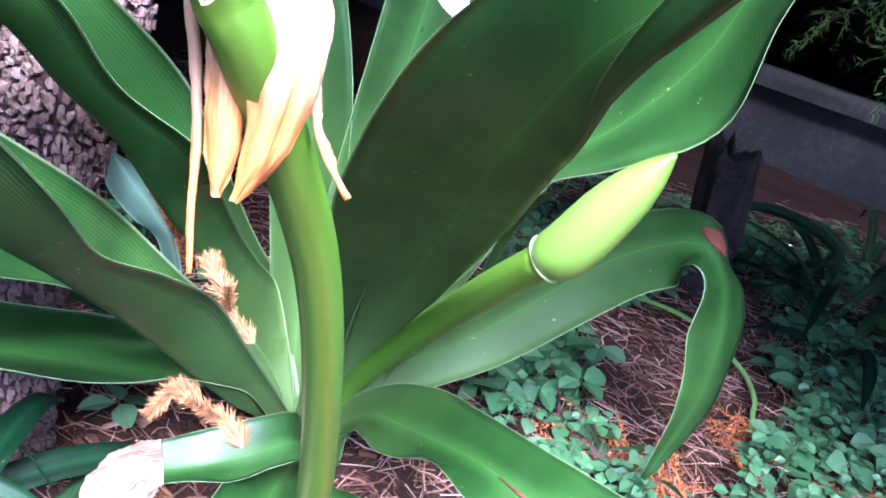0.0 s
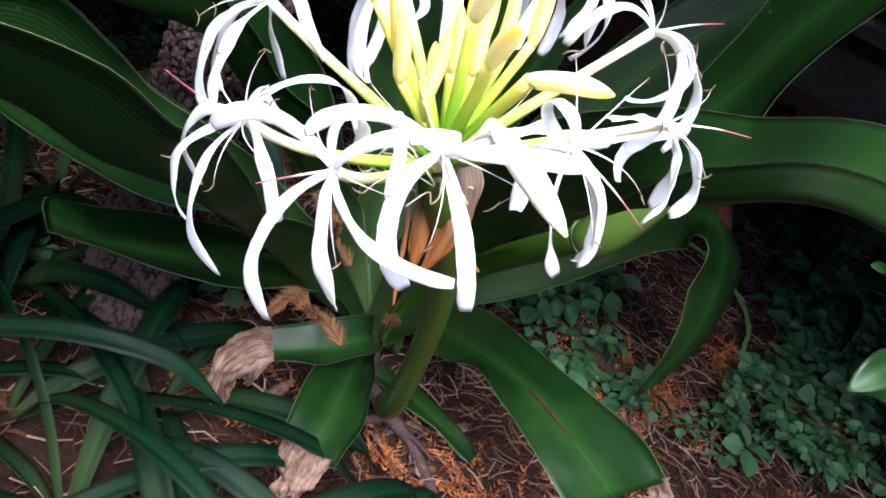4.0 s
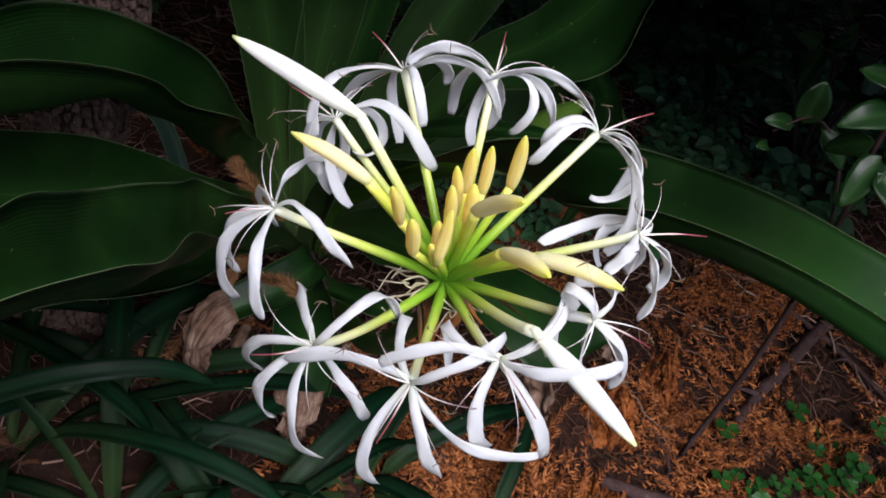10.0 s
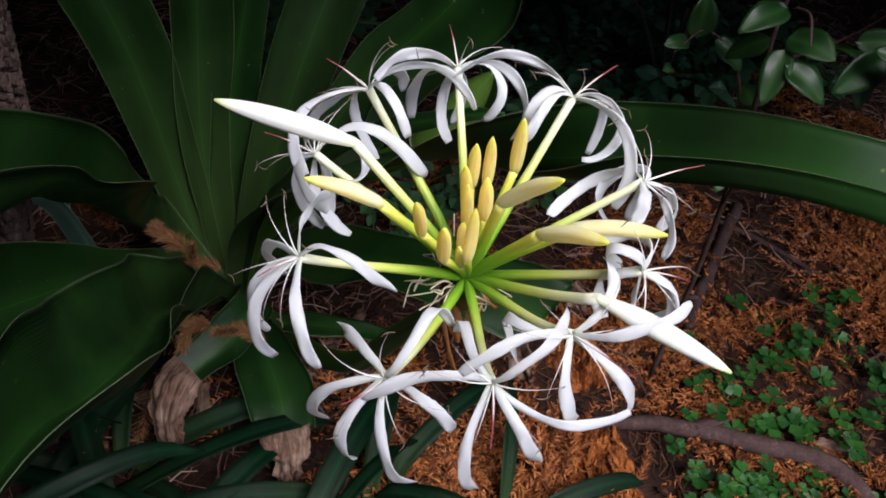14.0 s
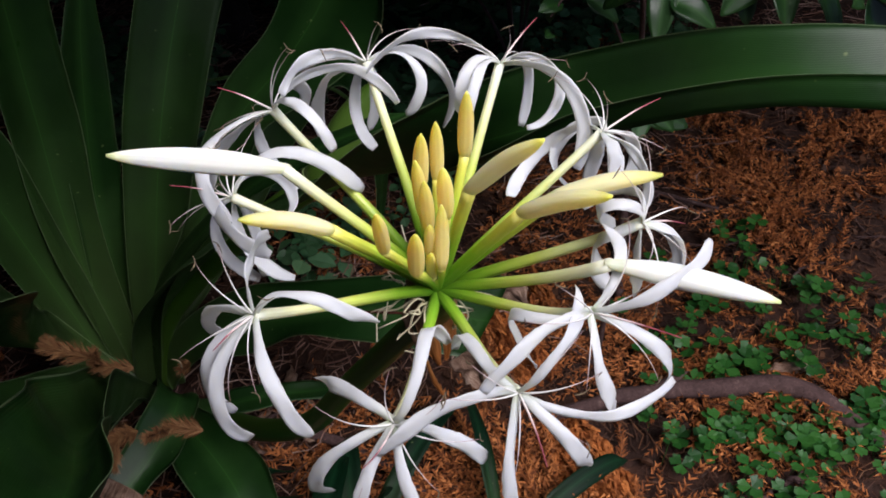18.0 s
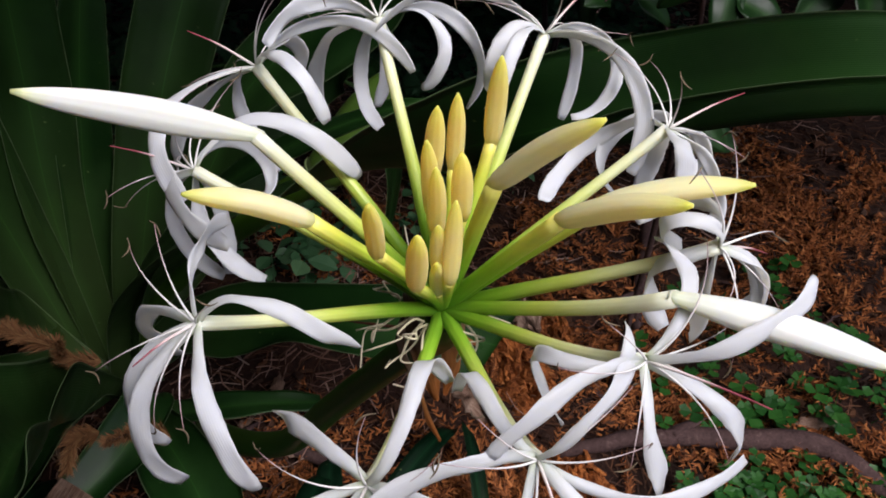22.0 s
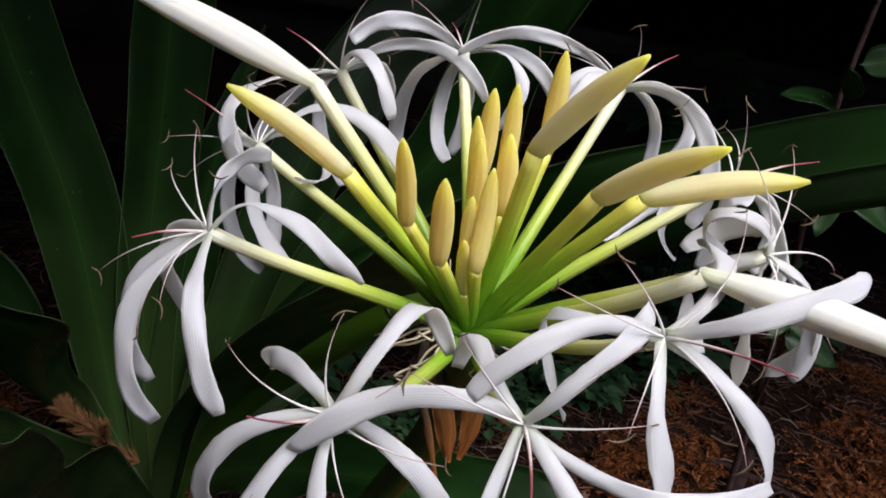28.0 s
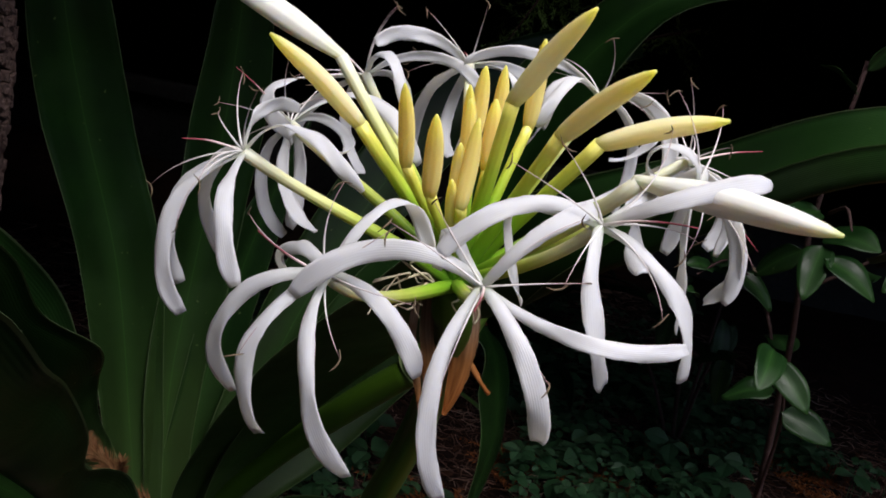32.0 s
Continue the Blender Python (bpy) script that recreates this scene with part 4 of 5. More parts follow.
# the stalk that carries the flowers
O = np.array([0.017, 0.247, 0.741])
scape_line = spline([(0.135, 0.87, -0.012), (0.129, 0.855, 0.008), (0.11, 0.694, 0.138), (0.094, 0.545, 0.291), (0.08, 0.431, 0.461), (0.06, 0.331, 0.609), (0.030, 0.262, 0.705), (0.019, 0.25, 0.728), tuple(O - np.array([0, 0, 0.002]))], 72)
part("flower_stalk", tube(scape_line, (0.020, 0.0192, 0.0174, 0.0152, 0.0134, 0.0116, 0.0106, 0.0102, 0.0102, 0.0104, 0.0108), 20), SCAPE, lily, "thick smooth green flower stalk")

# the second stalk with its closed bud
pod_line = spline([(0.105, 0.965, 0.03), (0.118, 0.945, 0.16), (0.172, 0.86, 0.30), (0.214, 0.735, 0.435), (0.239, 0.658, 0.511)], 30)
pod_stalk = part("bud_stalk", tube(pod_line, (0.015, 0.0165, 0.0175, 0.0175, 0.0165), 16), SCAPE, lily, "second green stalk with a closed bud")
pod_axis = spline([(0.2385, 0.659, 0.51), (0.252, 0.645, 0.533), (0.268, 0.63, 0.575), (0.282, 0.617, 0.61), (0.293, 0.606, 0.638)], 34)
part("closed_bud", tube(pod_axis, (0.0195, 0.0232, 0.0247, 0.0252, 0.025, 0.0242, 0.0226, 0.0202, 0.0168, 0.0126, 0.0078, 0.0022), 22), POD, pod_stalk, "pale lime pointed spathe bud")
collar = [pod_axis[0] + 0.0198 * (math.cos(w) * np.array([0.83, -0.1, -0.55]) + math.sin(w) * np.array([-0.2, -0.88, -0.42])) for w in np.linspace(0, 6.283, 25)]
part("bud_collar", tube(collar, (0.0013, 0.0016, 0.0013), 7), POD_RIM, pod_stalk, "pale raised rim at the foot of the bud")

UMBEL_UP = unit(np.array([-0.02, -0.32, 0.95]))


def floret_frame(star):
    a = unit(star - O)
    e1 = unit(np.array([0, 0, 1.0]) - a * a[2])
    return a, e1, np.cross(a, e1)


def stalk_line(end, sag, n=18, lift=0.25):
    """The way of a flower's stalk from the umbel's middle to its end."""
    d = end - O
    far = np.linalg.norm(d)
    p1 = O + far * 0.33 * unit(d / far + lift * UMBEL_UP) - np.array([0, 0, sag * far * 0.6])
    p2 = O + d * 0.7 - np.array([0, 0, sag * far])
    s = np.linspace(0, 1, n)[:, None]
    return (1 - s) ** 3 * O + 3 * (1 - s) ** 2 * s * p1 + 3 * (1 - s) * s * s * p2 + s ** 3 * end


def flower(star, tepals, sag=0.0, seed=1, turn_all=0.0, style=None, label="open white spider-lily flower with curled narrow petals"):
    """An open flower: its stalk and tube, its six curled petals, stamens and style. Each petal: degrees round the axis, degrees from it at the
    foot, degrees of bend, millimetres long, degrees of side turn, and how far its blade is rolled about itself."""
    rng = np.random.default_rng(seed)
    star = np.array(star)
    line = stalk_line(star, sag)
    body = part("flower", tube(line, (0.0036, 0.0036, 0.0033, 0.0029, 0.0027, 0.003), 10), PEDICEL, lily, label)
    a, e1, e2 = floret_frame(star)
    n = 26
    for phi, th0, bend, mm, turn, *roll in tepals:
        s = (np.arange(n) + 0.5) / n
        th, ph = np.radians(th0 + bend * s), np.radians(phi + turn * s)
        d = np.cos(th)[:, None] * a + np.sin(th)[:, None] * (np.cos(ph)[:, None] * e1 + np.sin(ph)[:, None] * e2)
        p = star + np.vstack([np.zeros(3), np.cumsum(d, 0) * mm / 1000 / n])
        phn = np.radians(phi + turn * np.linspace(0, 1, n + 1))
        side = -np.sin(phn)[:, None] * e1 + np.cos(phn)[:, None] * e2
        # the tip is blunt, and twists or rolls a little
        way = unit(np.gradient(p, axis=0))
        twist = rng.normal(0, 0.55) * np.clip((np.linspace(0, 1, n + 1) - 0.55) / 0.45, 0, 1)[:, None] + (roll[0] if roll else turn_all) * np.clip(np.linspace(0, 3, n + 1), 0, 1)[:, None]
        side = np.cos(twist) * side + np.sin(twist) * np.cross(side, way)
        w = 0.0074 * rng.uniform(0.85, 1.2)
        part("petal", blade(p, [k * w for k in (0.6, 0.61, 0.64, 0.68, 0.73, 0.79, 0.85, 0.9, 0.93, 0.95, 0.97, 0.99, 1.0, 1.02, 1.03, 1.0, 0.9, 0.62)], side, 0.0006, (30, 18, 8, 4, rng.uniform(-14, 16)), 7, 0.0011, 2.2, rng.uniform(0, 6), 0.1), PETAL, body)
    for k in range(6):
        phi = radians(60 * k + 25 + rng.uniform(-22, 22))
        th = np.radians(np.linspace(rng.uniform(38, 70), rng.uniform(75, 118), 12))
        ph = phi + np.linspace(0, rng.normal(0, 0.35), 12)
        d = np.cos(th)[:, None] * a + np.sin(th)[:, None] * (np.cos(ph)[:, None] * e1 + np.sin(ph)[:, None] * e2)
        p = star + np.vstack([np.zeros(3), np.cumsum(d, 0) * rng.uniform(0.036, 0.05) / 12])
        fil = part("stamen", tube(p, (0.00055, 0.00042, 0.00028, 0.00017, 0.00012), 6), FILAMENT, body)
        tip = p[-1]
        way = unit(rng.normal(size=3) * [1, 1, 0.5] + [0, 0, -0.9])
        bow = unit(np.cross(way, rng.normal(size=3)))
        an = spline([tip - way * 0.003 + bow * 0.0014, tip, tip + way * 0.003 + bow * 0.0004, tip + way * 0.0055 + bow * 0.002], 10)
        part("anther", tube(an, (0.00012, 0.0003, 0.0004, 0.0003, 0.00012), 5), ANTHER, body)
    th = np.radians(np.linspace(8, rng.uniform(15, 45), 8))
    ph = rng.uniform(0, 6.28)
    d = np.cos(th)[:, None] * a + np.sin(th)[:, None] * (math.cos(ph) * e1 + math.sin(ph) * e2)
    p = star + np.vstack([np.zeros(3), np.cumsum(d, 0) * 0.046 / 8])
    if style is not None:
        p = spline([star, star + (np.array(style) - star) * 0.55 + np.array([0, 0, 0.0015]), np.array(style)], 8)
    part("style", tube(p, (0.0007, 0.00055, 0.0004, 0.00025), 6), STYLE, body, "thin dark-red style")
    return body


flower((-0.035, 0.143, 0.774), [(56, 72, 44, 82, 94), (336, 39, 132, 75, -52), (235, 46, 70, 86, 54), (224, 26, 127, 76, -29), (144, 55, 79, 95, 71), (46, 82, 173, 69, -61)], 0.1, 1)
flower((-0.083, 0.179, 0.765), [(329, 63, 198, 89, 62), (57, 108, 36, 70, 99, -0.7), (98, 56, 85, 91, 106), (142, 35, 109, 83, 60), (201, 37, 114, 92, 2), (280, 81, 43, 59, -87, 0.4)], 0.14, 2)
flower((0.006, 0.133, 0.804), [(84, 71, 250, 92, -93), (61, 80, 53, 73, 86), (305, 54, 120, 64, 5, 0.7), (287, 8, 101, 74, -6), (222, 43, 97, 77, -24), (137, 61, 83, 77, 104)], 0.08, 3)
flower((0.058, 0.142, 0.823), [(210, 53, 124, 70, -12, 0.8), (219, 64, 82, 60, -43, -0.9), (178, 124, 0, 75, 51, 0.8), (18, 34, 280, 56, 17), (79, 136, 162, 60, -113), (285, 72, 150, 64, 7, -0.6)], 0.03, 4, style=(0.103, 0.14, 0.797))
flower((0.11, 0.203, 0.826), [(262, 86, 175, 97, -22), (228, 49, 234, 86, 99, -0.9), (231, 83, 66, 65, -49, 0.5), (71, 86, 36, 50, 1, -0.8), (188, 40, 124, 60, -8, 0.9), (140, 60, 90, 58, 10, 0.9)], 0.0, 5, style=(0.145, 0.189, 0.838))
flower((0.102, 0.273, 0.848), [(282, 55, 111, 95, 48, -1), (321, 67, 199, 62, 65, 0.4), (345, 81, 154, 65, 56), (74, 66, 123, 97, 81, 0.9), (172, 49, 117, 97, 21, 0.5), (114, 32, 218, 81, -3, 1)], 0, 6, style=(0.135, 0.273, 0.865))
flower((0.047, 0.329, 0.851), [(283, 50, 95, 67, 1, -0.9), (217, 72, 73, 91, -48), (182, 82, 139, 70, 33, -0.4), (150, 104, 36, 65, 48), (92, 60, 171, 89, -37, 1), (104, 50, 225, 72, -86, -0.9)], 0, 7, style=(0.065, 0.371, 0.858))
flower((-0.007, 0.352, 0.834), [(217, 52, 124, 102, 109, 0.7), (205, 66, 61, 93, -27, -0.8), (180, 58, 156, 80, -31), (346, 70, 162, 68, -3, -0.3), (73, 67, 57, 64, 99), (53, 64, 129, 90, -13, 1)], 0, 8, style=(-0.028, 0.373, 0.85))
flower((-0.051, 0.341, 0.801), [(64, 64, 260, 79, 26, 0.9), (42, 78, 161, 101, -92, -0.6), (172, 58, 129, 79, 16, -0.8), (180, 102, 90, 69, 39, -0.8), (136, 126, 0, 62, 97, -0.8), (290, 62, 118, 75, 0)], 0, 9, style=(-0.085, 0.342, 0.827))
flower((-0.099, 0.259, 0.796), [(351, 88, 78, 76, -151), (25, 66, 94, 50, 37), (105, 73, 78, 94, 71), (150, 50, 98, 81, 48), (178, 48, 108, 92, 11), (233, 75, 61, 70, -19)], 0.03, 10, 0.9, style=(-0.128, 0.25, 0.8))


def bud(tip, foot, radius, mat, label, sag=0.0, stalk_r=0.0036, lift=0.35, profile=None, stem=None):
    """A closed bud on its stalk."""
    tip, foot = np.array(tip), np.array(foot)
    st = part("bud_stem", tube(stalk_line(foot, sag, 14, lift), (stalk_r * 1.15, stalk_r, stalk_r * 0.95, stalk_r), 10), stem or BUD_STALK, lily)
    d = tip - foot
    side = unit(np.cross(d, (0.3, 0.2, 1.0)))
    mid = foot + d * 0.5 + np.cross(side, unit(d)) * np.linalg.norm(d) * (0.012 if profile else 0.035)
    axis = spline([foot - d * 0.04, mid, tip], 24)
    prof = profile or (0.58, 0.82, 0.93, 0.98, 1.0, 1.0, 0.98, 0.95, 0.9, 0.8, 0.66, 0.46, 0.14)
    v, f, u = tube(axis, [radius * k for k in prof], 18)
    # the petals' seams
    c = np.repeat(np.array(axis), 18, axis=0)
    v = [tuple(cc + (np.array(p) - cc) * (1 + 0.08 * math.cos(3 * 6.283 * uu[0]))) for p, cc, uu in zip(v, c, u)]
    part("bud", (v, f, u), mat, st, label)


LONG = (0.35, 0.55, 0.75, 0.92, 1.0, 1.0, 0.96, 0.9, 0.8, 0.66, 0.45, 0.12)
bud((-0.123, 0.314, 0.877), (-0.049, 0.288, 0.844), 0.0062, BUD_WHITE, "long white bud about to open", 0.0, 0.0033, 0.25, LONG, PEDICEL)
bud((0.051, 0.065, 0.822), (0.022, 0.136, 0.822), 0.0058, BUD_WHITE, "long white bud about to open", 0.05, 0.0033, 0.2, LONG, PEDICEL)
for tip, foot, r in (((-0.093, 0.264, 0.849), (-0.044, 0.262, 0.815), 0.0047), ((0.008, 0.169, 0.884), (0.004, 0.209, 0.84), 0.0048),
                     ((0.063, 0.138, 0.851), (0.036, 0.182, 0.83), 0.0047), ((0.017, 0.137, 0.864), (0.017, 0.186, 0.83), 0.0048)):
    bud(tip, foot, r, BUD_PALE, "plump cream-yellow bud")
for tip, foot, r in (((0.034, 0.238, 0.871), (0.039, 0.244, 0.828), 0.0052), ((0.021, 0.248, 0.855), (0.026, 0.253, 0.815), 0.0047),
                     ((0.01, 0.248, 0.853), (0.015, 0.255, 0.815), 0.0052), ((0.001, 0.244, 0.843), (0.011, 0.25, 0.8), 0.0047),
                     ((0.01, 0.233, 0.839), (0.014, 0.235, 0.805), 0.0055), ((-0.003, 0.234, 0.837), (0.004, 0.239, 0.8), 0.0047),
                     ((-0.005, 0.22, 0.83), (-0.004, 0.222, 0.788), 0.0048), ((-0.009, 0.225, 0.817), (-0.004, 0.229, 0.79), 0.0046),
                     ((-0.03, 0.214, 0.829), (-0.02, 0.225, 0.792), 0.0054), ((-0.04, 0.23, 0.839), (-0.026, 0.242, 0.801), 0.0048), ((-0.011, 0.223, 0.8), (0.0, 0.233, 0.772), 0.0042)):
    bud(tip, foot, 0.82 * r, BUD_CREAM, "small yellow bud", 0.0, 0.0028, 0.5)

# the dry bracts under the flowers and their threads
channel_leaf([(0.021, 0.260, 0.745), (0.024, 0.260, 0.728), (0.027, 0.259, 0.712), (0.029, 0.258, 0.696), (0.031, 0.257, 0.680), (0.030, 0.255, 0.664)],
             [(0.030, 0.256, 0.746), (0.036, 0.255, 0.731), (0.040, 0.254, 0.714), (0.040, 0.253, 0.697), (0.037, 0.253, 0.680), (0.031, 0.254, 0.664)],
             [(0.038, 0.272, 0.743), (0.047, 0.273, 0.730), (0.050, 0.272, 0.712), (0.049, 0.269, 0.693), (0.042, 0.263, 0.677), (0.031, 0.256, 0.663)],
             "papery orange-brown dry bract", BRACT, None, "dry_bract", 40, 15, 0.0008, 0.0, 0.0012, 2.0)
channel_leaf([(0.009, 0.266, 0.743), (0.012, 0.267, 0.714), (0.015, 0.264, 0.697), (0.018, 0.260, 0.680), (0.024, 0.256, 0.664)],
             [(0.013, 0.262, 0.744), (0.018, 0.263, 0.716), (0.021, 0.260, 0.699), (0.024, 0.256, 0.682), (0.025, 0.254, 0.664)],
             [(0.018, 0.270, 0.743), (0.024, 0.271, 0.715), (0.027, 0.267, 0.698), (0.029, 0.262, 0.680), (0.025, 0.255, 0.664)],
             "papery orange-brown dry bract", BRACT, None, "dry_bract", 36, 13, 0.0008, 0.0, 0.0012, 4.0)
part("dry_bract", blade(spline([O + [-0.012, 0.012, -0.008], (0.010, 0.265, 0.704), (0.015, 0.260, 0.682), (0.018, 0.254, 0.659), (0.022, 0.247, 0.638)], 24), (0.007, 0.0075, 0.006, 0.005, 0.003), (0.8, 0.4, 0.2), 0.0009, 60, 7, 0.001, 3, 5.0, 0.2), BRACT, lily, "narrow dry brown bract")
part("dry_bract", blade(spline([O + [0.022, 0.02, -0.012], (0.046, 0.274, 0.7), (0.054, 0.270, 0.683), (0.066, 0.266, 0.669)], 20), (0.006, 0.0075, 0.006, 0.004), (0.6, -0.6, 0.2), 0.0009, 60, 7, 0.001, 3, 6.0, 0.2), BRACT, lily, "narrow dry brown bract")
rng = np.random.default_rng(11)
for k in range(16):
    a = rng.uniform(0, 6.283)
    c = O + np.array([math.cos(a), math.sin(a), 0]) * 0.012
    q = [c]
    for j in range(4):
        q.append(q[-1] + np.array([math.cos(a + j * rng.uniform(-1, 1)), math.sin(a + j * rng.uniform(-1, 1)), rng.uniform(-0.9, 0.9)]) * rng.uniform(0.006, 0.013))
    part("thread", tube(spline(q, 14), (0.0007, 0.0006, 0.0004), 5), FIBRE, lily)

# ---- strap-leaved plants beside the lily ----
def strap_clump(place, count, length, seed, spread=1.0, lean=(0, 0), label="clump of narrow dark-green strap leaves"):
    rng = np.random.default_rng(seed)
    c = np.array([place[0], place[1], ground_height(*place)])
    cl = thing("strap_leaf_plant", tuple(c), label, "plant", "strap-leaved plants in the bed")
    count = max(5, int(count * 0.66))
    for k in range(count):
        a = 6.283 * k / count + rng.uniform(-0.4, 0.4)
        out = np.array([math.cos(a) + lean[0], math.sin(a) + lean[1], 0]) * spread
        L = length * rng.uniform(0.65, 1.15)
        up = rng.uniform(0.45, 0.95)
        foot = c + out * 0.012 + [0, 0, -0.01]
        p = spline([foot, foot + out * L * 0.22 + [0, 0, L * 0.38 * up], foot + out * L * 0.55 + [0, 0, L * 0.55 * up], foot + out * L * 0.85 + [0, 0, L * (0.62 * up - 0.06)], foot + out * L * 1.02 + [0, 0, max(0.015, L * (0.6 * up - 0.16))]], 16)
        w = rng.uniform(0.028, 0.042)
        t = unit(np.gradient(p, axis=0))
        side = np.cross(t, unit(np.array([0, 0, 1.0]) + 0.5 * rng.normal(size=3)))
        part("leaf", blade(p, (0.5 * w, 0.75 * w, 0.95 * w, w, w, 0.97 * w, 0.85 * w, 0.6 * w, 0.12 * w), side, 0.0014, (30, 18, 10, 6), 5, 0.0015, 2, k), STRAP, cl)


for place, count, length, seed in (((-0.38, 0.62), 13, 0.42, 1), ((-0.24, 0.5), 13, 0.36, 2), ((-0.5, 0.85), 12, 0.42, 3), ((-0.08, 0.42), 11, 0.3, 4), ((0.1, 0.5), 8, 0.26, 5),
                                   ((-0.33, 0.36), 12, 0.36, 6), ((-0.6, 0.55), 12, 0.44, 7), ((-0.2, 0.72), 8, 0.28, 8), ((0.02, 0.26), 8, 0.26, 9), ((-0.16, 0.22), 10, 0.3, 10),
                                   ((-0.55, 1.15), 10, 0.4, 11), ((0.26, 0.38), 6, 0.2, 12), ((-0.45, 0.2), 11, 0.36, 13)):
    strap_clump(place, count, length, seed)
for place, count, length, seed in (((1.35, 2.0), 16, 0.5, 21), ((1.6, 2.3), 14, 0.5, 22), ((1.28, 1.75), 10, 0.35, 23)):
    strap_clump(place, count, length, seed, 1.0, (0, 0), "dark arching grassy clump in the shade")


# ---- litter on the ground ----
def on_ground(x, y, up=0.0):
    return np.array([x, y, ground_height(x, y) + up])


def litter(name, count, seed, area, length, width, mat, label, category, lift=0.008, curl=0.2):
    rng = np.random.default_rng(seed)
    pieces = []
    for k in range(count):
        x, y = rng.uniform(area[0], area[1]), rng.uniform(area[2], area[3])
        if min(x - area[0], area[1] - x, y - area[2], area[3] - y) < 0.45 * rng.uniform(0, 1) + 0.3 * noise.noise((x * 2, y * 2, seed)):
            continue
        a = rng.uniform(0, 6.283)
        d = np.array([math.cos(a), math.sin(a), rng.uniform(-0.12, 0.16)])
        s = np.array([-math.sin(a), math.cos(a), rng.uniform(-0.5, 0.5)])
        L, w = length * rng.uniform(0.5, 1.4), width * rng.uniform(0.5, 1.5)
        c = on_ground(x, y, rng.uniform(0.001, lift))
        b = s * L * curl * rng.uniform(-1, 1)
        h = np.array([0, 0, w * 0.7])
        v = [c - d * L / 2 - s * w / 2, c - d * L / 2 + s * w / 2, c + b - s * w / 2 + h * 0.4, c + b + s * w / 2 + h * 0.4, c + d * L / 2 - s * w * 0.3, c + d * L / 2 + s * w * 0.3]
        top = [p + h for p in v]
        f = [(6, 8, 9, 7), (8, 10, 11, 9), (0, 2, 8, 6), (2, 4, 10, 8), (1, 7, 9, 3), (3, 9, 11, 5), (0, 6, 7, 1), (4, 5, 11, 10)]
        pieces.append(([tuple(p) for p in v + top], f, [(0, 0)] * 12))
    return stuff(name, joined(pieces), mat, label, category)


litter("needle_litter", 12500, 31, (-1.1, 2.5, -0.6, 2.7), 0.05, 0.0013, NEEDLES, "dry reddish conifer needles strewn over the soil", "litter", 0.02, 0.18)
litter("pale_needle_litter", 18500, 34, (-1.3, 2.5, 0.5, 3.1), 0.05, 0.0017, PALE_NEEDLES, "weathered pinkish-grey needles under the ground cover", "litter", 0.03, 0.18)
litter("bark_litter", 2600, 32, (-0.9, 2.3, -0.5, 2.5), 0.02, 0.007, CHIPS, "flakes of red-brown bark on the soil", "litter", 0.012, 0.15)
litter("fine_litter", 10500, 33, (-0.15, 2.0, -0.55, 1.6), 0.032, 0.0018, CHIPS, "crumbled orange-brown needles and twigs", "litter", 0.014, 0.3)


def needle(base, way, length, width):
    """A thin three-sided dry needle."""
    way = unit(np.array(way, float))
    s = unit(np.cross(way, (0.3, 0.5, 0.81)))
    r = np.cross(s, way)
    b = np.array(base, float)
    return [tuple(b + s * width / 2), tuple(b - s * width / 4 + r * width * 0.43), tuple(b - s * width / 4 - r * width * 0.43), tuple(b + way * length)], [(0, 1, 3), (1, 2, 3), (2, 0, 3)], [(0, 0)] * 4


def brush(line, count, length, width, rng, flat=1.0):
    """Needles set all round a dead twig, pointing along it."""
    pieces, n = [], len(line)
    for k in range(count):
        f = (k + 0.5) / count
        c = line[min(n - 1, int(f * n))]
        way = unit(line[min(n - 1, int(f * n) + 1)] - line[max(0, int(f * n) - 1)])
        out = rng.normal(size=3) * [1, 1, flat]
        out = unit(out - way * (out @ way))
        pieces.append(needle(c, way * 0.8 + out * rng.uniform(0.45, 0.95), length * rng.uniform(0.65, 1.15) * (1.1 - 0.45 * f), width))
    return pieces


def sprig(place, way, length, seed, label="dry tan conifer sprig caught between the leaf bases", mat=None, count=200, needles=0.017):
    """A dead sprig: a twig with a brush of dry needles all round."""
    rng = np.random.default_rng(seed)
    way = unit(np.array(way, float))
    p0 = np.array(place, float)
    line = spline([p0, p0 + way * length * 0.5 + rng.normal(size=3) * 0.008, p0 + way * length + rng.normal(size=3) * 0.014], 20)
    th = thing("dry_sprig", tuple(p0), label, "sprig", "dry conifer sprigs")
    part("needle_brush", joined(brush(line, count, needles, 0.003, rng)), mat or SPRIG, th, "", False)
    part("twig", tube(line, (0.0016, 0.001), 5), TWIG, th)


sprig((0.000, 0.773, 0.296), (-0.697, 0.336, 0.634), 0.062, 41, count=420, needles=0.019)
sprig((-0.036, 0.800, 0.324), (-0.730, 0.399, 0.555), 0.068, 48, count=480, needles=0.022)
sprig((-0.035, 0.732, 0.238), (-0.970, 0.198, 0.142), 0.060, 42, count=460, needles=0.022)
sprig((0.019, 0.666, 0.246), (-0.704, 0.681, 0.201), 0.066, 43, count=480, needles=0.022)
sprig((0.101, 0.846, 0.174), (-0.939, -0.295, 0.175), 0.026, 45, count=220, needles=0.018)
sprig((-0.1, 0.925, 0.285), (-0.6, -0.1, 0.65), 0.12, 44, "dark brown dry conifer sprig behind the leaves", RUST, 260, 0.016)
sprig((-0.06, 0.8, 0.05), (-0.7, -0.3, 0.1), 0.12, 46, needles=0.025)
sprig((-0.2, 1.0, 0.1), (-0.7, -0.1, 0.3), 0.16, 47, needles=0.025)
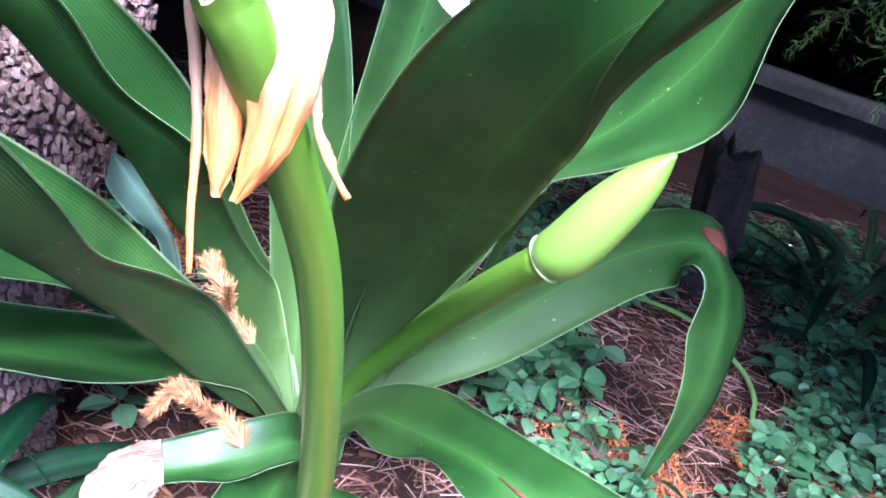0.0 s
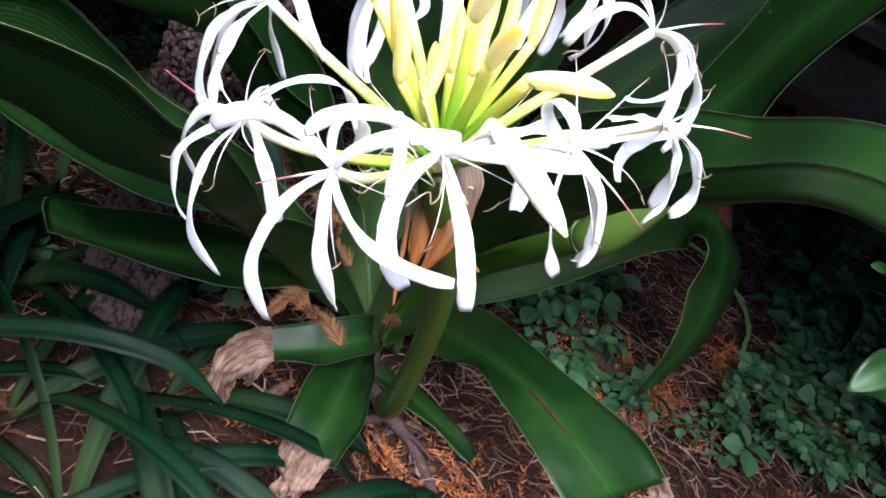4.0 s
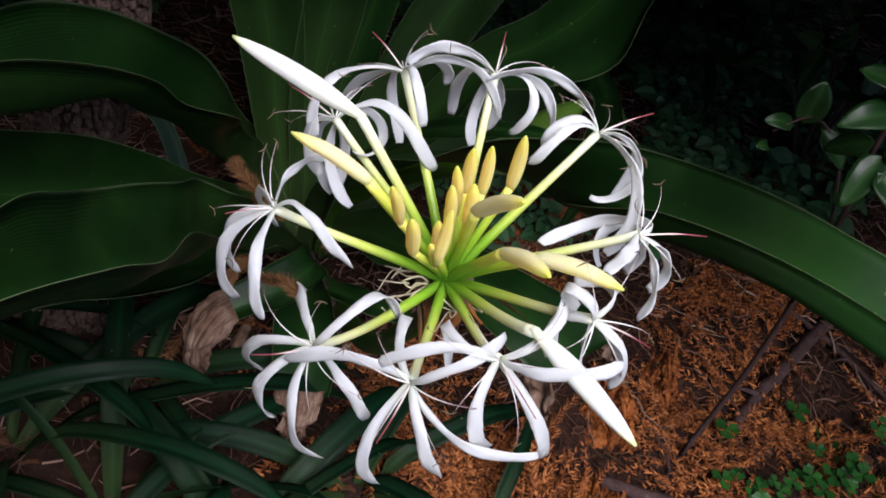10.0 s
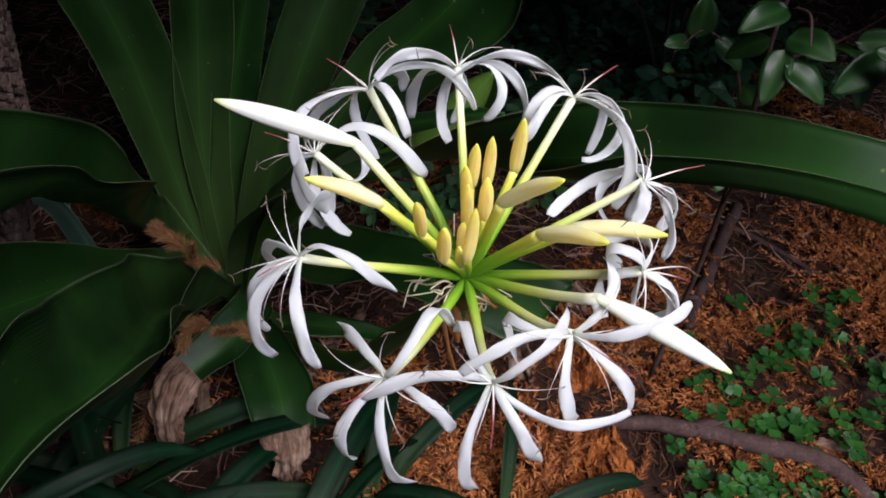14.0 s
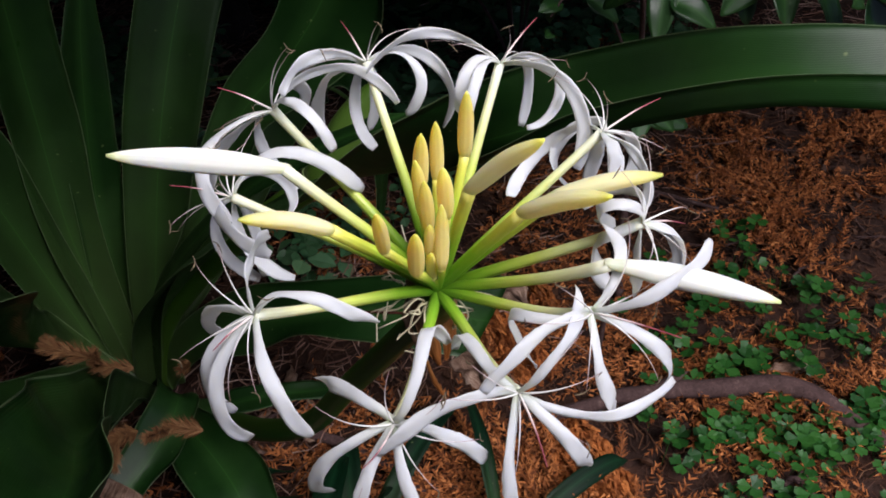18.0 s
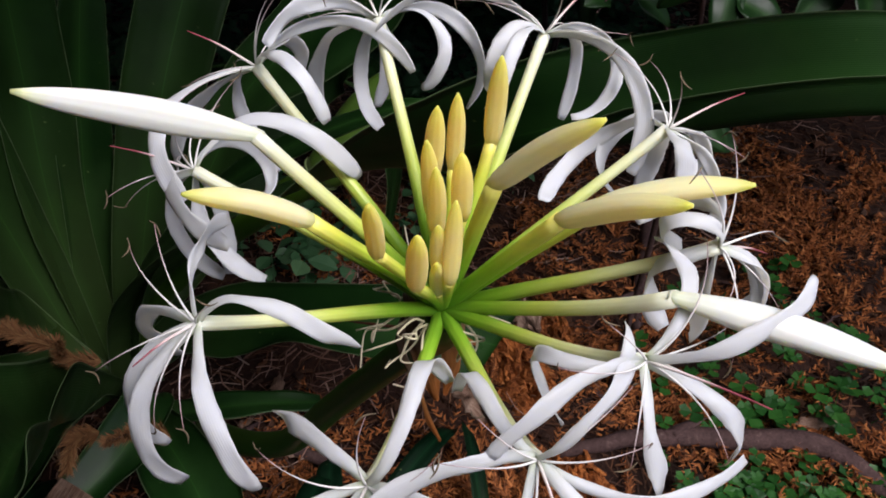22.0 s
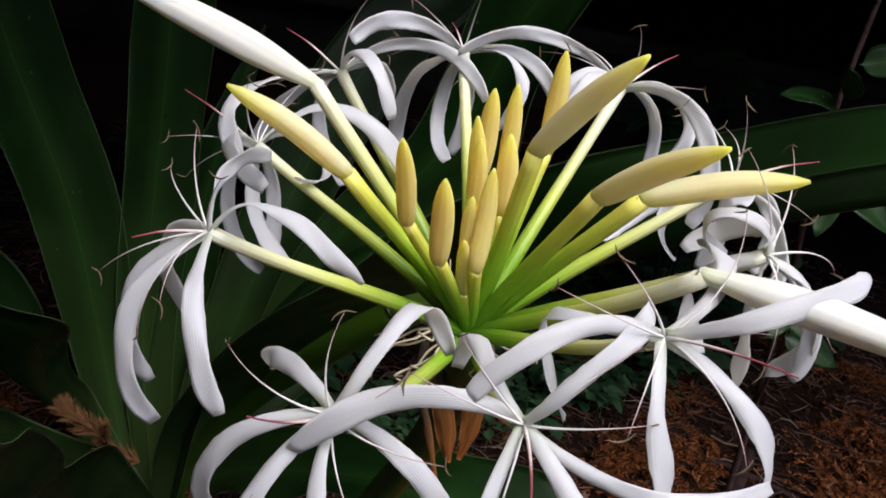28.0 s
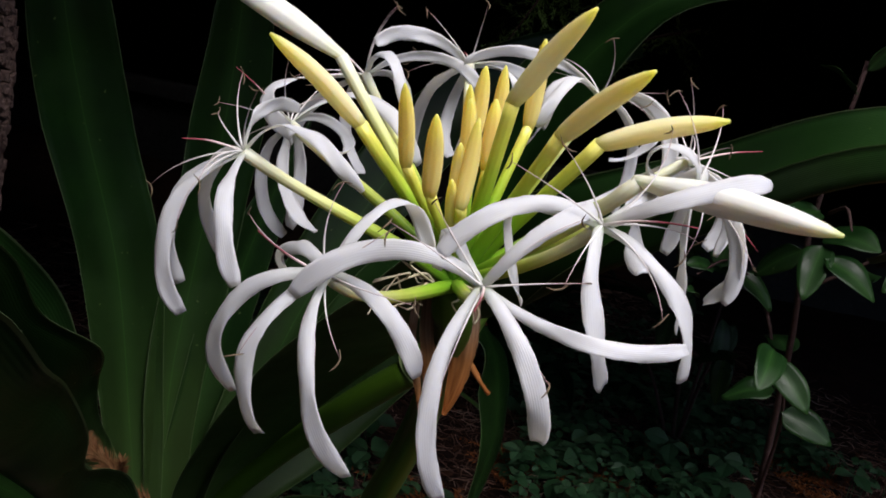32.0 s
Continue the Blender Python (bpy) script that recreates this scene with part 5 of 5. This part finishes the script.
for k, (x, y) in enumerate(((0.95, 0.5), (1.25, 0.55), (1.5, 0.75), (0.8, 0.62), (1.35, 0.35), (0.62, 0.55), (1.1, 0.8), (0.55, 0.72), (1.6, 0.45), (0.9, 0.75), (0.45, 0.33), (0.38, 0.2), (0.5, 0.42), (0.3, 0.28), (0.66, 0.62), (0.42, 0.55))):
    a = 1.3 * k
    sprig(on_ground(x, y, 0.008), (math.cos(a), math.sin(a), 0.1), 0.15, 60 + k, "rust-brown dry conifer sprig on the soil", RUST, 150, 0.02)


def rust_litter():
    """The drift of shed conifer sprays: small fronds that lie in clumps."""
    rng = np.random.default_rng(77)
    pieces, spots = [], []
    while len(spots) < 190:
        x, y = rng.uniform(0.08, 1.9), rng.uniform(-0.15, 1.3)
        if y > 0.66 and x < 0.5:
            continue
        if noise.noise((x * 3.4, y * 3.4, 8.0)) + 0.35 * math.exp(-((x - 0.75) / 0.4) ** 2 - ((y - 0.78) / 0.26) ** 2) > rng.uniform(-0.08, 0.24):
            spots.append((x, y, 0.0))
    for k in range(18):
        spots.append((rng.uniform(0.02, 0.42), rng.uniform(0.42, 0.78), 0.0))
    for k in range(10):
        spots.append((0.40 + rng.normal() * 0.05, 0.36 + rng.normal() * 0.09, rng.uniform(0.0, 0.03)))
    for x, y, h in spots:
        a0 = rng.uniform(0, 6.283)
        for q in range(rng.integers(6, 15)):
            a, L = a0 + rng.normal() * 0.5, rng.uniform(0.04, 0.12)
            p0 = on_ground(x + rng.normal() * 0.022, y + rng.normal() * 0.022, h + rng.uniform(0.004, 0.022))
            d = np.array([math.cos(a), math.sin(a), rng.uniform(-0.06, 0.2)])
            line = spline([p0, p0 + d * L / 2 + rng.normal(size=3) * 0.005, p0 + d * L + rng.normal(size=3) * 0.008], 10)
            pieces += brush(line, int(420 * L), 0.0165, 0.0044, rng, 0.35)
    stuff("dry_sprig_litter", joined(pieces), RUST, "drifts of shed rust-brown conifer sprigs on the soil", "litter")


rust_litter()


def rotten_piece(a, b, width, height, seed):
    """A crumbling length of wood: a fibrous ridge with ragged ends, split along its grain."""
    a, b = np.array(a), np.array(b)
    way = unit(b - a)
    across = np.array([-way[1], way[0]])
    nu, nv = 64, 34
    verts, uvs = [], []
    for i in range(nu):
        u = i / (nu - 1)
        for j in range(nv):
            v = j / (nv - 1) * 2 - 1
            end = min(1.0, 7 * u, 7 * (1 - u)) ** 0.6
            x, y = a + (b - a) * u + across * v * width / 2 * (0.75 + 0.35 * noise.noise((u * 4, seed, 0.5)) + 0.12 * end) + way * 0.02 * noise.noise((v * 5, seed, 9))
            h = height * max(0.0, 1 - abs(v) ** 2.2) * end * (0.8 + 0.5 * noise.noise((u * 5, v * 1.6, seed)))
            h += end * (0.012 * noise.noise((u * 9, v * 7, seed + 2)) + 0.007 * noise.noise((u * 26, v * 22, seed + 4)))
            h -= 0.03 * end * math.exp(-((v - 0.25 - 0.2 * noise.noise((u * 5, seed, 3))) / 0.07) ** 2)
            verts.append(tuple(on_ground(x, y, max(h, -0.004) - 0.003)))
            uvs.append((j / nv, u))
    faces = [(i * nv + j, i * nv + j + 1, (i + 1) * nv + j + 1, (i + 1) * nv + j) for i in range(nu - 1) for j in range(nv - 1)]
    th = thing("rotten_wood", tuple(on_ground(*((a + b) / 2))), "crumbling orange-brown rotten wood on the soil", "wood", "pieces of rotten wood")
    part("wood_mass", (verts, faces, uvs), ROTTEN, th, "", False)
    rng = np.random.default_rng(int(seed))
    for k in range(9):
        c = np.array(verts[rng.integers(8, nu - 8) * nv + rng.integers(5, nv - 5)]) + [0, 0, 0.004]
        d = np.array([*way, 0]) + rng.normal(size=3) * [0.3, 0.3, 0.08]
        L = rng.uniform(0.03, 0.07)
        part("splinter", blade(spline([c - d * L / 2, c + [0, 0, 0.004], c + d * L / 2], 8), (0.003, 0.009, 0.007, 0.002), np.cross(d, (0.2, 0.1, 1)), 0.003, 20, 5, 0.001, 2, k, 0.5), ROTTEN, th)


rotten_piece((0.42, 0.30), (0.49, 0.47), 0.13, 0.05, 3)
rotten_piece((0.55, 0.53), (0.60, 0.70), 0.11, 0.045, 5)
rotten_piece((0.66, 0.60), (0.74, 0.72), 0.08, 0.03, 8)


def twig(points, radii, name, label, side_twigs=0, seed=0, mat=None):
    rng = np.random.default_rng(seed)
    line = spline(points, 40)
    line = line + np.array([[0.004 * noise.noise((k * 0.3, seed, 1)), 0.004 * noise.noise((k * 0.3, seed, 5)), 0] for k in range(41)])
    th = thing(name, tuple(line[0]), label, "twig")
    part("stem", tube(line, radii, 9), mat or TWIG, th)
    for k in range(side_twigs):
        c = line[rng.integers(6, 36)]
        d = unit(rng.normal(size=3) * [1, 1, 0.3])
        part("side_twig", tube(spline([c, c + d * 0.03 + [0, 0, 0.005], c + d * rng.uniform(0.05, 0.1)], 8), (radii[-1], 0.0006), 6), mat or TWIG, th)


twig([on_ground(0.085, 0.945, 0.05), on_ground(0.086, 0.902, 0.055), on_ground(0.103, 0.832, 0.045), on_ground(0.132, 0.796, 0.036), on_ground(0.177, 0.758, 0.028), on_ground(0.226, 0.684, 0.018), on_ground(0.247, 0.616, 0.014), on_ground(0.258, 0.5, 0.01)], (0.008, 0.0105, 0.0125, 0.0125, 0.0095, 0.009, 0.0085, 0.008), "fallen_twig", "dark purple-brown crooked fallen twig by the stalk", 3, 1)
twig([on_ground(0.135, 0.796, 0.036), on_ground(0.1, 0.775, 0.036), on_ground(0.069, 0.759, 0.04), on_ground(0.05, 0.757, 0.046)], (0.009, 0.008, 0.006, 0.004), "fallen_twig", "short forked end of a dark fallen twig", 1, 11)
twig([on_ground(0.5, 0.47, 0.014), on_ground(0.6, 0.395, 0.03), on_ground(0.71, 0.295, 0.034), on_ground(0.79, 0.2, 0.03), on_ground(0.795, 0.05, 0.014)], (0.010, 0.0135, 0.016, 0.017, 0.016), "fallen_branch", "dark brown fallen branch lying in the clover", 3, 2)
twig([on_ground(0.67, 0.125, 0.008), on_ground(0.6, 0.15, 0.008), on_ground(0.5, 0.15, 0.006)], (0.006, 0.004), "fallen_twig", "short brown fallen twig", 2, 3)
twig([on_ground(0.42, 1.25, 0.01), on_ground(0.52, 1.15, 0.02), on_ground(0.6, 1.0, 0.01)], (0.01, 0.011, 0.007), "fallen_branch", "grey-brown weathered broken branch", 4, 4)
twig([on_ground(1.0, 0.9, 0.01), on_ground(1.1, 0.72, 0.016), on_ground(1.16, 0.55, 0.01)], (0.005, 0.006, 0.004), "fallen_twig", "thin dark fallen twig", 3, 5)
twig([on_ground(1.164, 0.783, 0.012), on_ground(0.983, 0.671, 0.02), on_ground(0.853, 0.589, 0.016), on_ground(0.789, 0.539, 0.01)], (0.014, 0.013, 0.0115, 0.009), "fallen_branch", "dark weathered fallen branch across the litter", 3, 7)
twig([on_ground(0.72, 1.8, 0.05), on_ground(0.85, 1.64, 0.07), on_ground(0.92, 1.46, 0.05), on_ground(0.88, 1.3, 0.02)], (0.004, 0.005, 0.005), "trailing_stem", "pale green trailing plant stem", 0, 6, STEM)
for k in range(22):
    r2 = np.random.default_rng(100 + k)
    x, y = r2.uniform(0.2, 1.5), r2.uniform(0.1, 1.6)
    a, L = r2.uniform(0, 6.28), r2.uniform(0.06, 0.16)
    twig([on_ground(x, y, 0.006), on_ground(x + L * 0.5 * math.cos(a), y + L * 0.5 * math.sin(a), 0.012), on_ground(x + L * math.cos(a + 0.3), y + L * math.sin(a + 0.3), 0.006)], (0.0022, 0.0025, 0.0012), "fallen_twig", "thin dry fallen twig on the litter", 1, 200 + k)


def dry_leaf(place, turn, length, seed, label="curled dry brown leaf lying by the stalk"):
    """A fallen leaf, dried and rolled."""
    rng = np.random.default_rng(seed)
    c = on_ground(*place, 0.008)
    d = np.array([math.cos(turn), math.sin(turn), 0])
    s = np.array([-math.sin(turn), math.cos(turn), rng.uniform(-0.3, 0.5)])
    p = spline([c - d * length / 2, c - d * length * 0.15 + [0, 0, 0.018], c + d * length * 0.2 + [0, 0, 0.014], c + d * length / 2 + [0, 0, 0.006]], 22)
    v, f, u = blade(p, [k * length * 0.42 for k in (0.1, 0.6, 0.95, 1.0, 0.8, 0.45, 0.05)], s, 0.0012, (40, 55, 35), 9, 0.004, 3, seed, 0.12)
    v = [tuple(Vector(q) + 0.006 * noise.noise_vector(Vector(q) * 70)) for q in v]
    th = thing("dry_leaf", tuple(c), label, "leaf", "fallen dry leaves")
    part("leaf_blade", (v, f, u), DRY_LEAF, th)
    part("leaf_stalk", tube(spline([c - d * length / 2, c - d * length * 0.62 + [0, 0, 0.004], c - d * length * 0.75], 8), (0.0012, 0.0008), 5), TWIG, th)


for k, (x, y, a, L) in enumerate(((-0.045, 0.79, 1.2, 0.1), (0.17, 0.8, 0.4, 0.07), (0.2, 0.73, 2.2, 0.08), (0.13, 0.76, -0.6, 0.06), (-0.12, 0.84, 2.6, 0.09), (0.26, 0.84, 1.0, 0.07), (0.05, 0.68, 0.2, 0.06), (0.3, 0.36, 1.9, 0.07), (0.835, 0.235, -0.8, 0.09), (-0.16, 0.98, 0.5, 0.08))):
    dry_leaf((x, y), a, L, 300 + k)


# ---- clover and ground cover ----
def heart(c, way, up, size):
    """A heart-shaped clover leaflet."""
    way = unit(np.array(way))
    s = unit(np.cross(way, up))
    n = np.cross(s, way)
    pts = ((0, 0, 0), (0.35, 0.45, 0.1), (0.15, 0.85, 0.16), (0.0, 0.72, 0.03), (-0.15, 0.85, 0.16), (-0.35, 0.45, 0.1), (0, 0.4, 0))
    v = [tuple(c + s * a * size * 1.35 + way * b * size + n * d * size * 0.6) for a, b, d in pts]
    return v, [(0, 1, 6), (1, 2, 3, 6), (6, 3, 4, 5), (0, 6, 5)], [(0, 0)] * 7


def clover_patch(spots, per, seed, size, height):
    rng = np.random.default_rng(seed)
    pieces = []
    for x0, y0, r in spots:
        for k in range(int(per * r * r / 0.01)):
            a, q = rng.uniform(0, 6.283), r * math.sqrt(rng.uniform(0, 1))
            x, y = x0 + q * math.cos(a), y0 + q * math.sin(a)
            if abs((x - 0.5) * 0.68 + (y - 0.47) * 0.735) < 0.022 and y > 0.12:
                continue
            h = height * rng.uniform(0.5, 1.3)
            lean = rng.normal(size=3) * 0.25 + [0, 0, 1]
            foot = on_ground(x, y)
            c = foot + unit(lean) * h
            t0 = rng.uniform(0, 6.283)
            sz = size * rng.uniform(0.6, 1.25)
            for j in range(3):
                b = t0 + j * 2.094
                pieces.append(heart(c, np.array([math.cos(b), math.sin(b), rng.uniform(-0.15, 0.25)]), unit(lean), sz))
            w = 0.0007
            pieces.append(([tuple(foot + [-w, 0, 0]), tuple(foot + [w, 0, 0]), tuple(c + [w, 0, 0]), tuple(c + [-w, 0, 0]), tuple(foot + [0, w, 0]), tuple(foot + [0, -w, 0]), tuple(c + [0, -w, 0]), tuple(c + [0, w, 0])], [(0, 1, 2, 3), (4, 5, 6, 7)], [(0, 0)] * 8))
    stuff("clover_patch", joined(pieces), CLOVER, "bright green clover growing through the litter", "clover")


clover_patch([(0.68, 0.22, 0.13), (0.82, 0.36, 0.11), (0.6, 0.34, 0.09), (0.86, 0.18, 0.12), (0.72, 0.45, 0.07), (0.62, 0.1, 0.1), (0.98, 0.3, 0.07), (0.8, 0.05, 0.12), (0.55, 0.22, 0.06), (0.92, 0.5, 0.05), (0.96, 0.42, 0.09), (1.0, 0.2, 0.11), (1.06, 0.48, 0.08), (0.74, 0.28, 0.16), (0.84, 0.1, 0.14), (0.66, 0.16, 0.12)], 12, 51, 0.024, 0.045)


def ground_cover(count, seed, area, size, keep):
    rng = np.random.default_rng(seed)
    pieces = []
    for k in range(count):
        x, y = rng.uniform(area[0], area[1]), rng.uniform(area[2], area[3])
        if noise.noise((x * 2.6, y * 2.6, 1.5 + seed)) < keep or min(x - area[0], area[1] - x, area[3] - y) < 0.3 * rng.uniform(0, 1) ** 2:
            continue
        h = rng.uniform(0.02, 0.1)
        c = on_ground(x, y, h)
        t0, n = rng.uniform(0, 6.283), rng.integers(3, 6)
        sz = size * rng.uniform(0.4, 1.0) * rng.choice((0.8, 1.1, 1.6))
        for j in range(n):
            b = t0 + j * 6.283 / n
            d = np.array([math.cos(b), math.sin(b), rng.uniform(-0.25, 0.2)])
            pieces.append(leaflet(c + d * 0.006, d, (0, 0, 1) + rng.normal(size=3) * 0.3, sz * rng.uniform(0.7, 1.1), sz * 0.72))
        w = 0.0011
        g = on_ground(x, y, -0.005)
        pieces.append(([tuple(g + [-w, 0, 0]), tuple(g + [w, 0, 0]), tuple(c + [w, 0, 0]), tuple(c + [-w, 0, 0]), tuple(g + [0, w, 0]), tuple(g + [0, -w, 0]), tuple(c + [0, -w, 0]), tuple(c + [0, w, 0])], [(0, 1, 2, 3), (4, 5, 6, 7)], [(0, 0)] * 8))
    stuff("ground_cover", joined(pieces), COVER, "low grey-green ground cover with oval leaflets", "ground cover")


ground_cover(2600, 61, (0.3, 1.9, 0.98, 2.7), 0.038, -0.24)
ground_cover(420, 62, (-1.0, -0.12, 0.85, 2.2), 0.04, -0.3)


# ---- the broad-leaved shrubs ----
def oval_leaf(c, d, up, L, seed, parent, w=0.6):
    d, up = unit(np.array(d, float)), np.array(up, float)
    st = 0.008
    c = np.array(c, float)
    p = spline([c, c + d * st, c + d * (st + L * 0.5) + up * 0.002, c + d * (st + L) - [0, 0, 0.1 * L]], 14)
    w = L * w
    part("leaf", blade(p, (0.03 * w, 0.05 * w, 0.55 * w, 0.9 * w, w, 0.97 * w, 0.82 * w, 0.55 * w, 0.1 * w), np.cross(d, up), 0.0009, (24, 14, 10), 7, 0.0012, 2, seed), SHRUB_LEAF, parent)


def shrub(foot, tips, seed, label):
    rng = np.random.default_rng(seed)
    foot = np.array(foot, float)
    sh = thing("shrub", tuple(foot), label, "shrub")
    for tip, leaves, size in tips:
        tip = np.array(tip, float)
        mid = foot + (tip - foot) * 0.5 + [0, 0, 0.12]
        line = spline([foot, mid, tip], 24)
        part("branch", tube(line, (0.005, 0.0035, 0.0016), 7), TWIG, sh)
        for k in range(leaves):
            f = 1 - (k / leaves) * 0.5
            c = line[min(24, int(f * 24))]
            d = unit(unit(tip - mid) * 0.4 + rng.normal(size=3) * [1, 1, 0.55])
            up = unit(np.array([-0.3, -0.6, 1.0]) + rng.normal(size=3) * 0.45)
            oval_leaf(c, d, up, size * rng.uniform(0.7, 1.2), k, sh, rng.uniform(0.52, 0.66))


def near_shrub():
    """The shrub beside the flower head: two stems that fork, with leaves in loose tufts."""
    sh = thing("shrub", (0.66, 0.5, 0.0), "shrub with glossy oval dark-green leaves on thin dark branches", "shrub")
    rng = np.random.default_rng(71)
    stems = ([(0.66, 0.5, -0.01), (0.64, 0.48, 0.3), (0.56, 0.44, 0.6), (0.5, 0.415, 0.76), (0.49, 0.4, 0.92)],
             [(0.575, 0.447, 0.56), (0.55, 0.48, 0.66), (0.51, 0.505, 0.7), (0.46, 0.5, 0.685)],
             [(0.615, 0.468, 0.42), (0.55, 0.42, 0.55), (0.47, 0.38, 0.63), (0.41, 0.355, 0.65)],
             [(0.5, 0.4, 0.78), (0.48, 0.37, 0.79), (0.46, 0.345, 0.775)],
             [(0.53, 0.42, 0.7), (0.55, 0.37, 0.75), (0.54, 0.33, 0.8)],
             [(0.55, 0.37, 0.74), (0.545, 0.31, 0.765), (0.53, 0.25, 0.77), (0.525, 0.18, 0.775)])
    for k, line in enumerate(stems):
        part("branch", tube(spline(line, 20), (0.005, 0.0042, 0.003, 0.0022) if k == 0 else (0.0022, 0.0016, 0.001), 7), TWIG, sh)
    spots = (((0.5, 0.508, 0.69), (0.05, 0.1, 1), 0.056), ((0.47, 0.5, 0.66), (-0.7, -0.2, 0.3), 0.028), ((0.487, 0.503, 0.69), (-0.8, 0.1, 0.1), 0.036), ((0.52, 0.5, 0.69), (0.5, -0.5, -0.5), 0.05),
             ((0.425, 0.36, 0.66), (-0.6, -0.4, -0.3), 0.056), ((0.45, 0.375, 0.64), (0.2, -0.7, -0.5), 0.05), ((0.5, 0.4, 0.6), (-0.5, 0.5, -0.3), 0.05), ((0.53, 0.41, 0.57), (0.5, -0.6, -0.2), 0.055),
             ((0.49, 0.39, 0.83), (-0.7, 0.6, 0.15), 0.05), ((0.49, 0.388, 0.84), (-0.5, -0.3, 0.5), 0.048), ((0.49, 0.385, 0.87), (0.5, -0.6, 0.2), 0.05), ((0.493, 0.39, 0.81), (-0.9, 0.1, -0.25), 0.058),
             ((0.48, 0.37, 0.79), (0.1, -0.9, 0.1), 0.055), ((0.47, 0.36, 0.785), (-0.5, -0.3, -0.7), 0.056), ((0.46, 0.348, 0.775), (0.4, -0.8, -0.4), 0.052), ((0.5, 0.4, 0.77), (-0.3, 0.6, -0.6), 0.05),
             ((0.545, 0.36, 0.77), (-0.3, -0.7, 0.3), 0.05), ((0.54, 0.335, 0.79), (0.5, -0.6, 0.2), 0.05), ((0.55, 0.37, 0.75), (0.7, 0.3, 0.1), 0.055), ((0.56, 0.44, 0.62), (0.3, 0.7, 0.1), 0.055),
             ((0.545, 0.3, 0.79), (-0.7, 0.1, -0.35), 0.06), ((0.54, 0.28, 0.795), (-0.5, -0.5, -0.6), 0.055), ((0.535, 0.26, 0.8), (-0.6, 0.5, 0.3), 0.05), ((0.53, 0.24, 0.8), (-0.3, -0.6, -0.7), 0.06),
             ((0.53, 0.22, 0.8), (0.6, 0.4, -0.1), 0.055), ((0.528, 0.2, 0.805), (-0.8, -0.2, 0.1), 0.05), ((0.525, 0.185, 0.805), (0.1, -0.9, 0.1), 0.055), ((0.526, 0.19, 0.8), (-0.2, -0.4, -0.8), 0.058),
             ((0.55, 0.33, 0.78), (-0.4, -0.6, -0.6), 0.055), ((0.535, 0.25, 0.8), (0.6, -0.5, 0.3), 0.055), ((0.49, 0.385, 0.92), (-0.4, 0.5, 0.4), 0.042), ((0.49, 0.385, 0.94), (0.3, -0.3, 0.7), 0.04))
    for k, (c, d, L) in enumerate(spots):
        if c[2] > 0.74:
            c = (c[0], c[1] + 0.015, c[2] - 0.03)
        oval_leaf(c, d, np.array([-0.35, -0.65, 0.9]) + rng.normal(size=3) * 0.3, 0.86 * L, k, sh, rng.uniform(0.6, 0.74))
    part("brown_edge", blade(spline([(0.487, 0.262, 0.742), (0.482, 0.252, 0.735), (0.482, 0.243, 0.727)], 8), (0.006, 0.014, 0.003), (0.7, -0.3, -0.6), 0.0012, 0, 7, 0.001, 2, 3.0, 0.6), BROWN_SPOT, sh, "scorched red-brown leaf edge")


near_shrub()
shrub((1.35, 1.25, 0.0), [((1.05, 1.1, 0.45), 8, 0.07), ((1.1, 1.2, 0.6), 7, 0.065), ((1.2, 1.05, 0.35), 8, 0.07), ((1.0, 1.25, 0.3), 7, 0.06), ((1.3, 1.15, 0.7), 7, 0.06)], 72, "shaded shrub with oval dark-green leaves")


# ---- the hanging conifer ----
def conifer_branch(start, end, seed):
    rng = np.random.default_rng(seed)
    start, end = np.array(start, float), np.array(end, float)
    th = thing("conifer_branch", tuple(start), "hanging conifer branch with fine light-green sprays", "conifer", "conifer branches")
    line = spline([start, (start + end) / 2 + [0, 0, 0.08], end], 20)
    part("branch", tube(line, (0.006, 0.003), 6), TWIG, th)
    pieces = []
    for k in range(60):
        c = line[rng.integers(3, 21)]
        d = unit(unit(end - start) * 0.5 + rng.normal(size=3) * 0.7 + [0, 0, -0.5])
        L = rng.uniform(0.08, 0.18)
        for j in range(22):
            q = c + d * L * j / 22
            pieces.append(leaflet(q, unit(d * 0.8 + rng.normal(size=3) * 0.5), rng.normal(size=3), 0.022, 0.0035))
    part("needle_spray", joined(pieces), CONIFER, th, "", False)


conifer_branch((1.9, 2.3, 1.25), (1.02, 1.98, 0.72), 81)
conifer_branch((2.0, 2.2, 1.1), (1.2, 1.95, 0.7), 82)
conifer_branch((1.8, 2.6, 1.3), (1.25, 2.3, 0.85), 83)
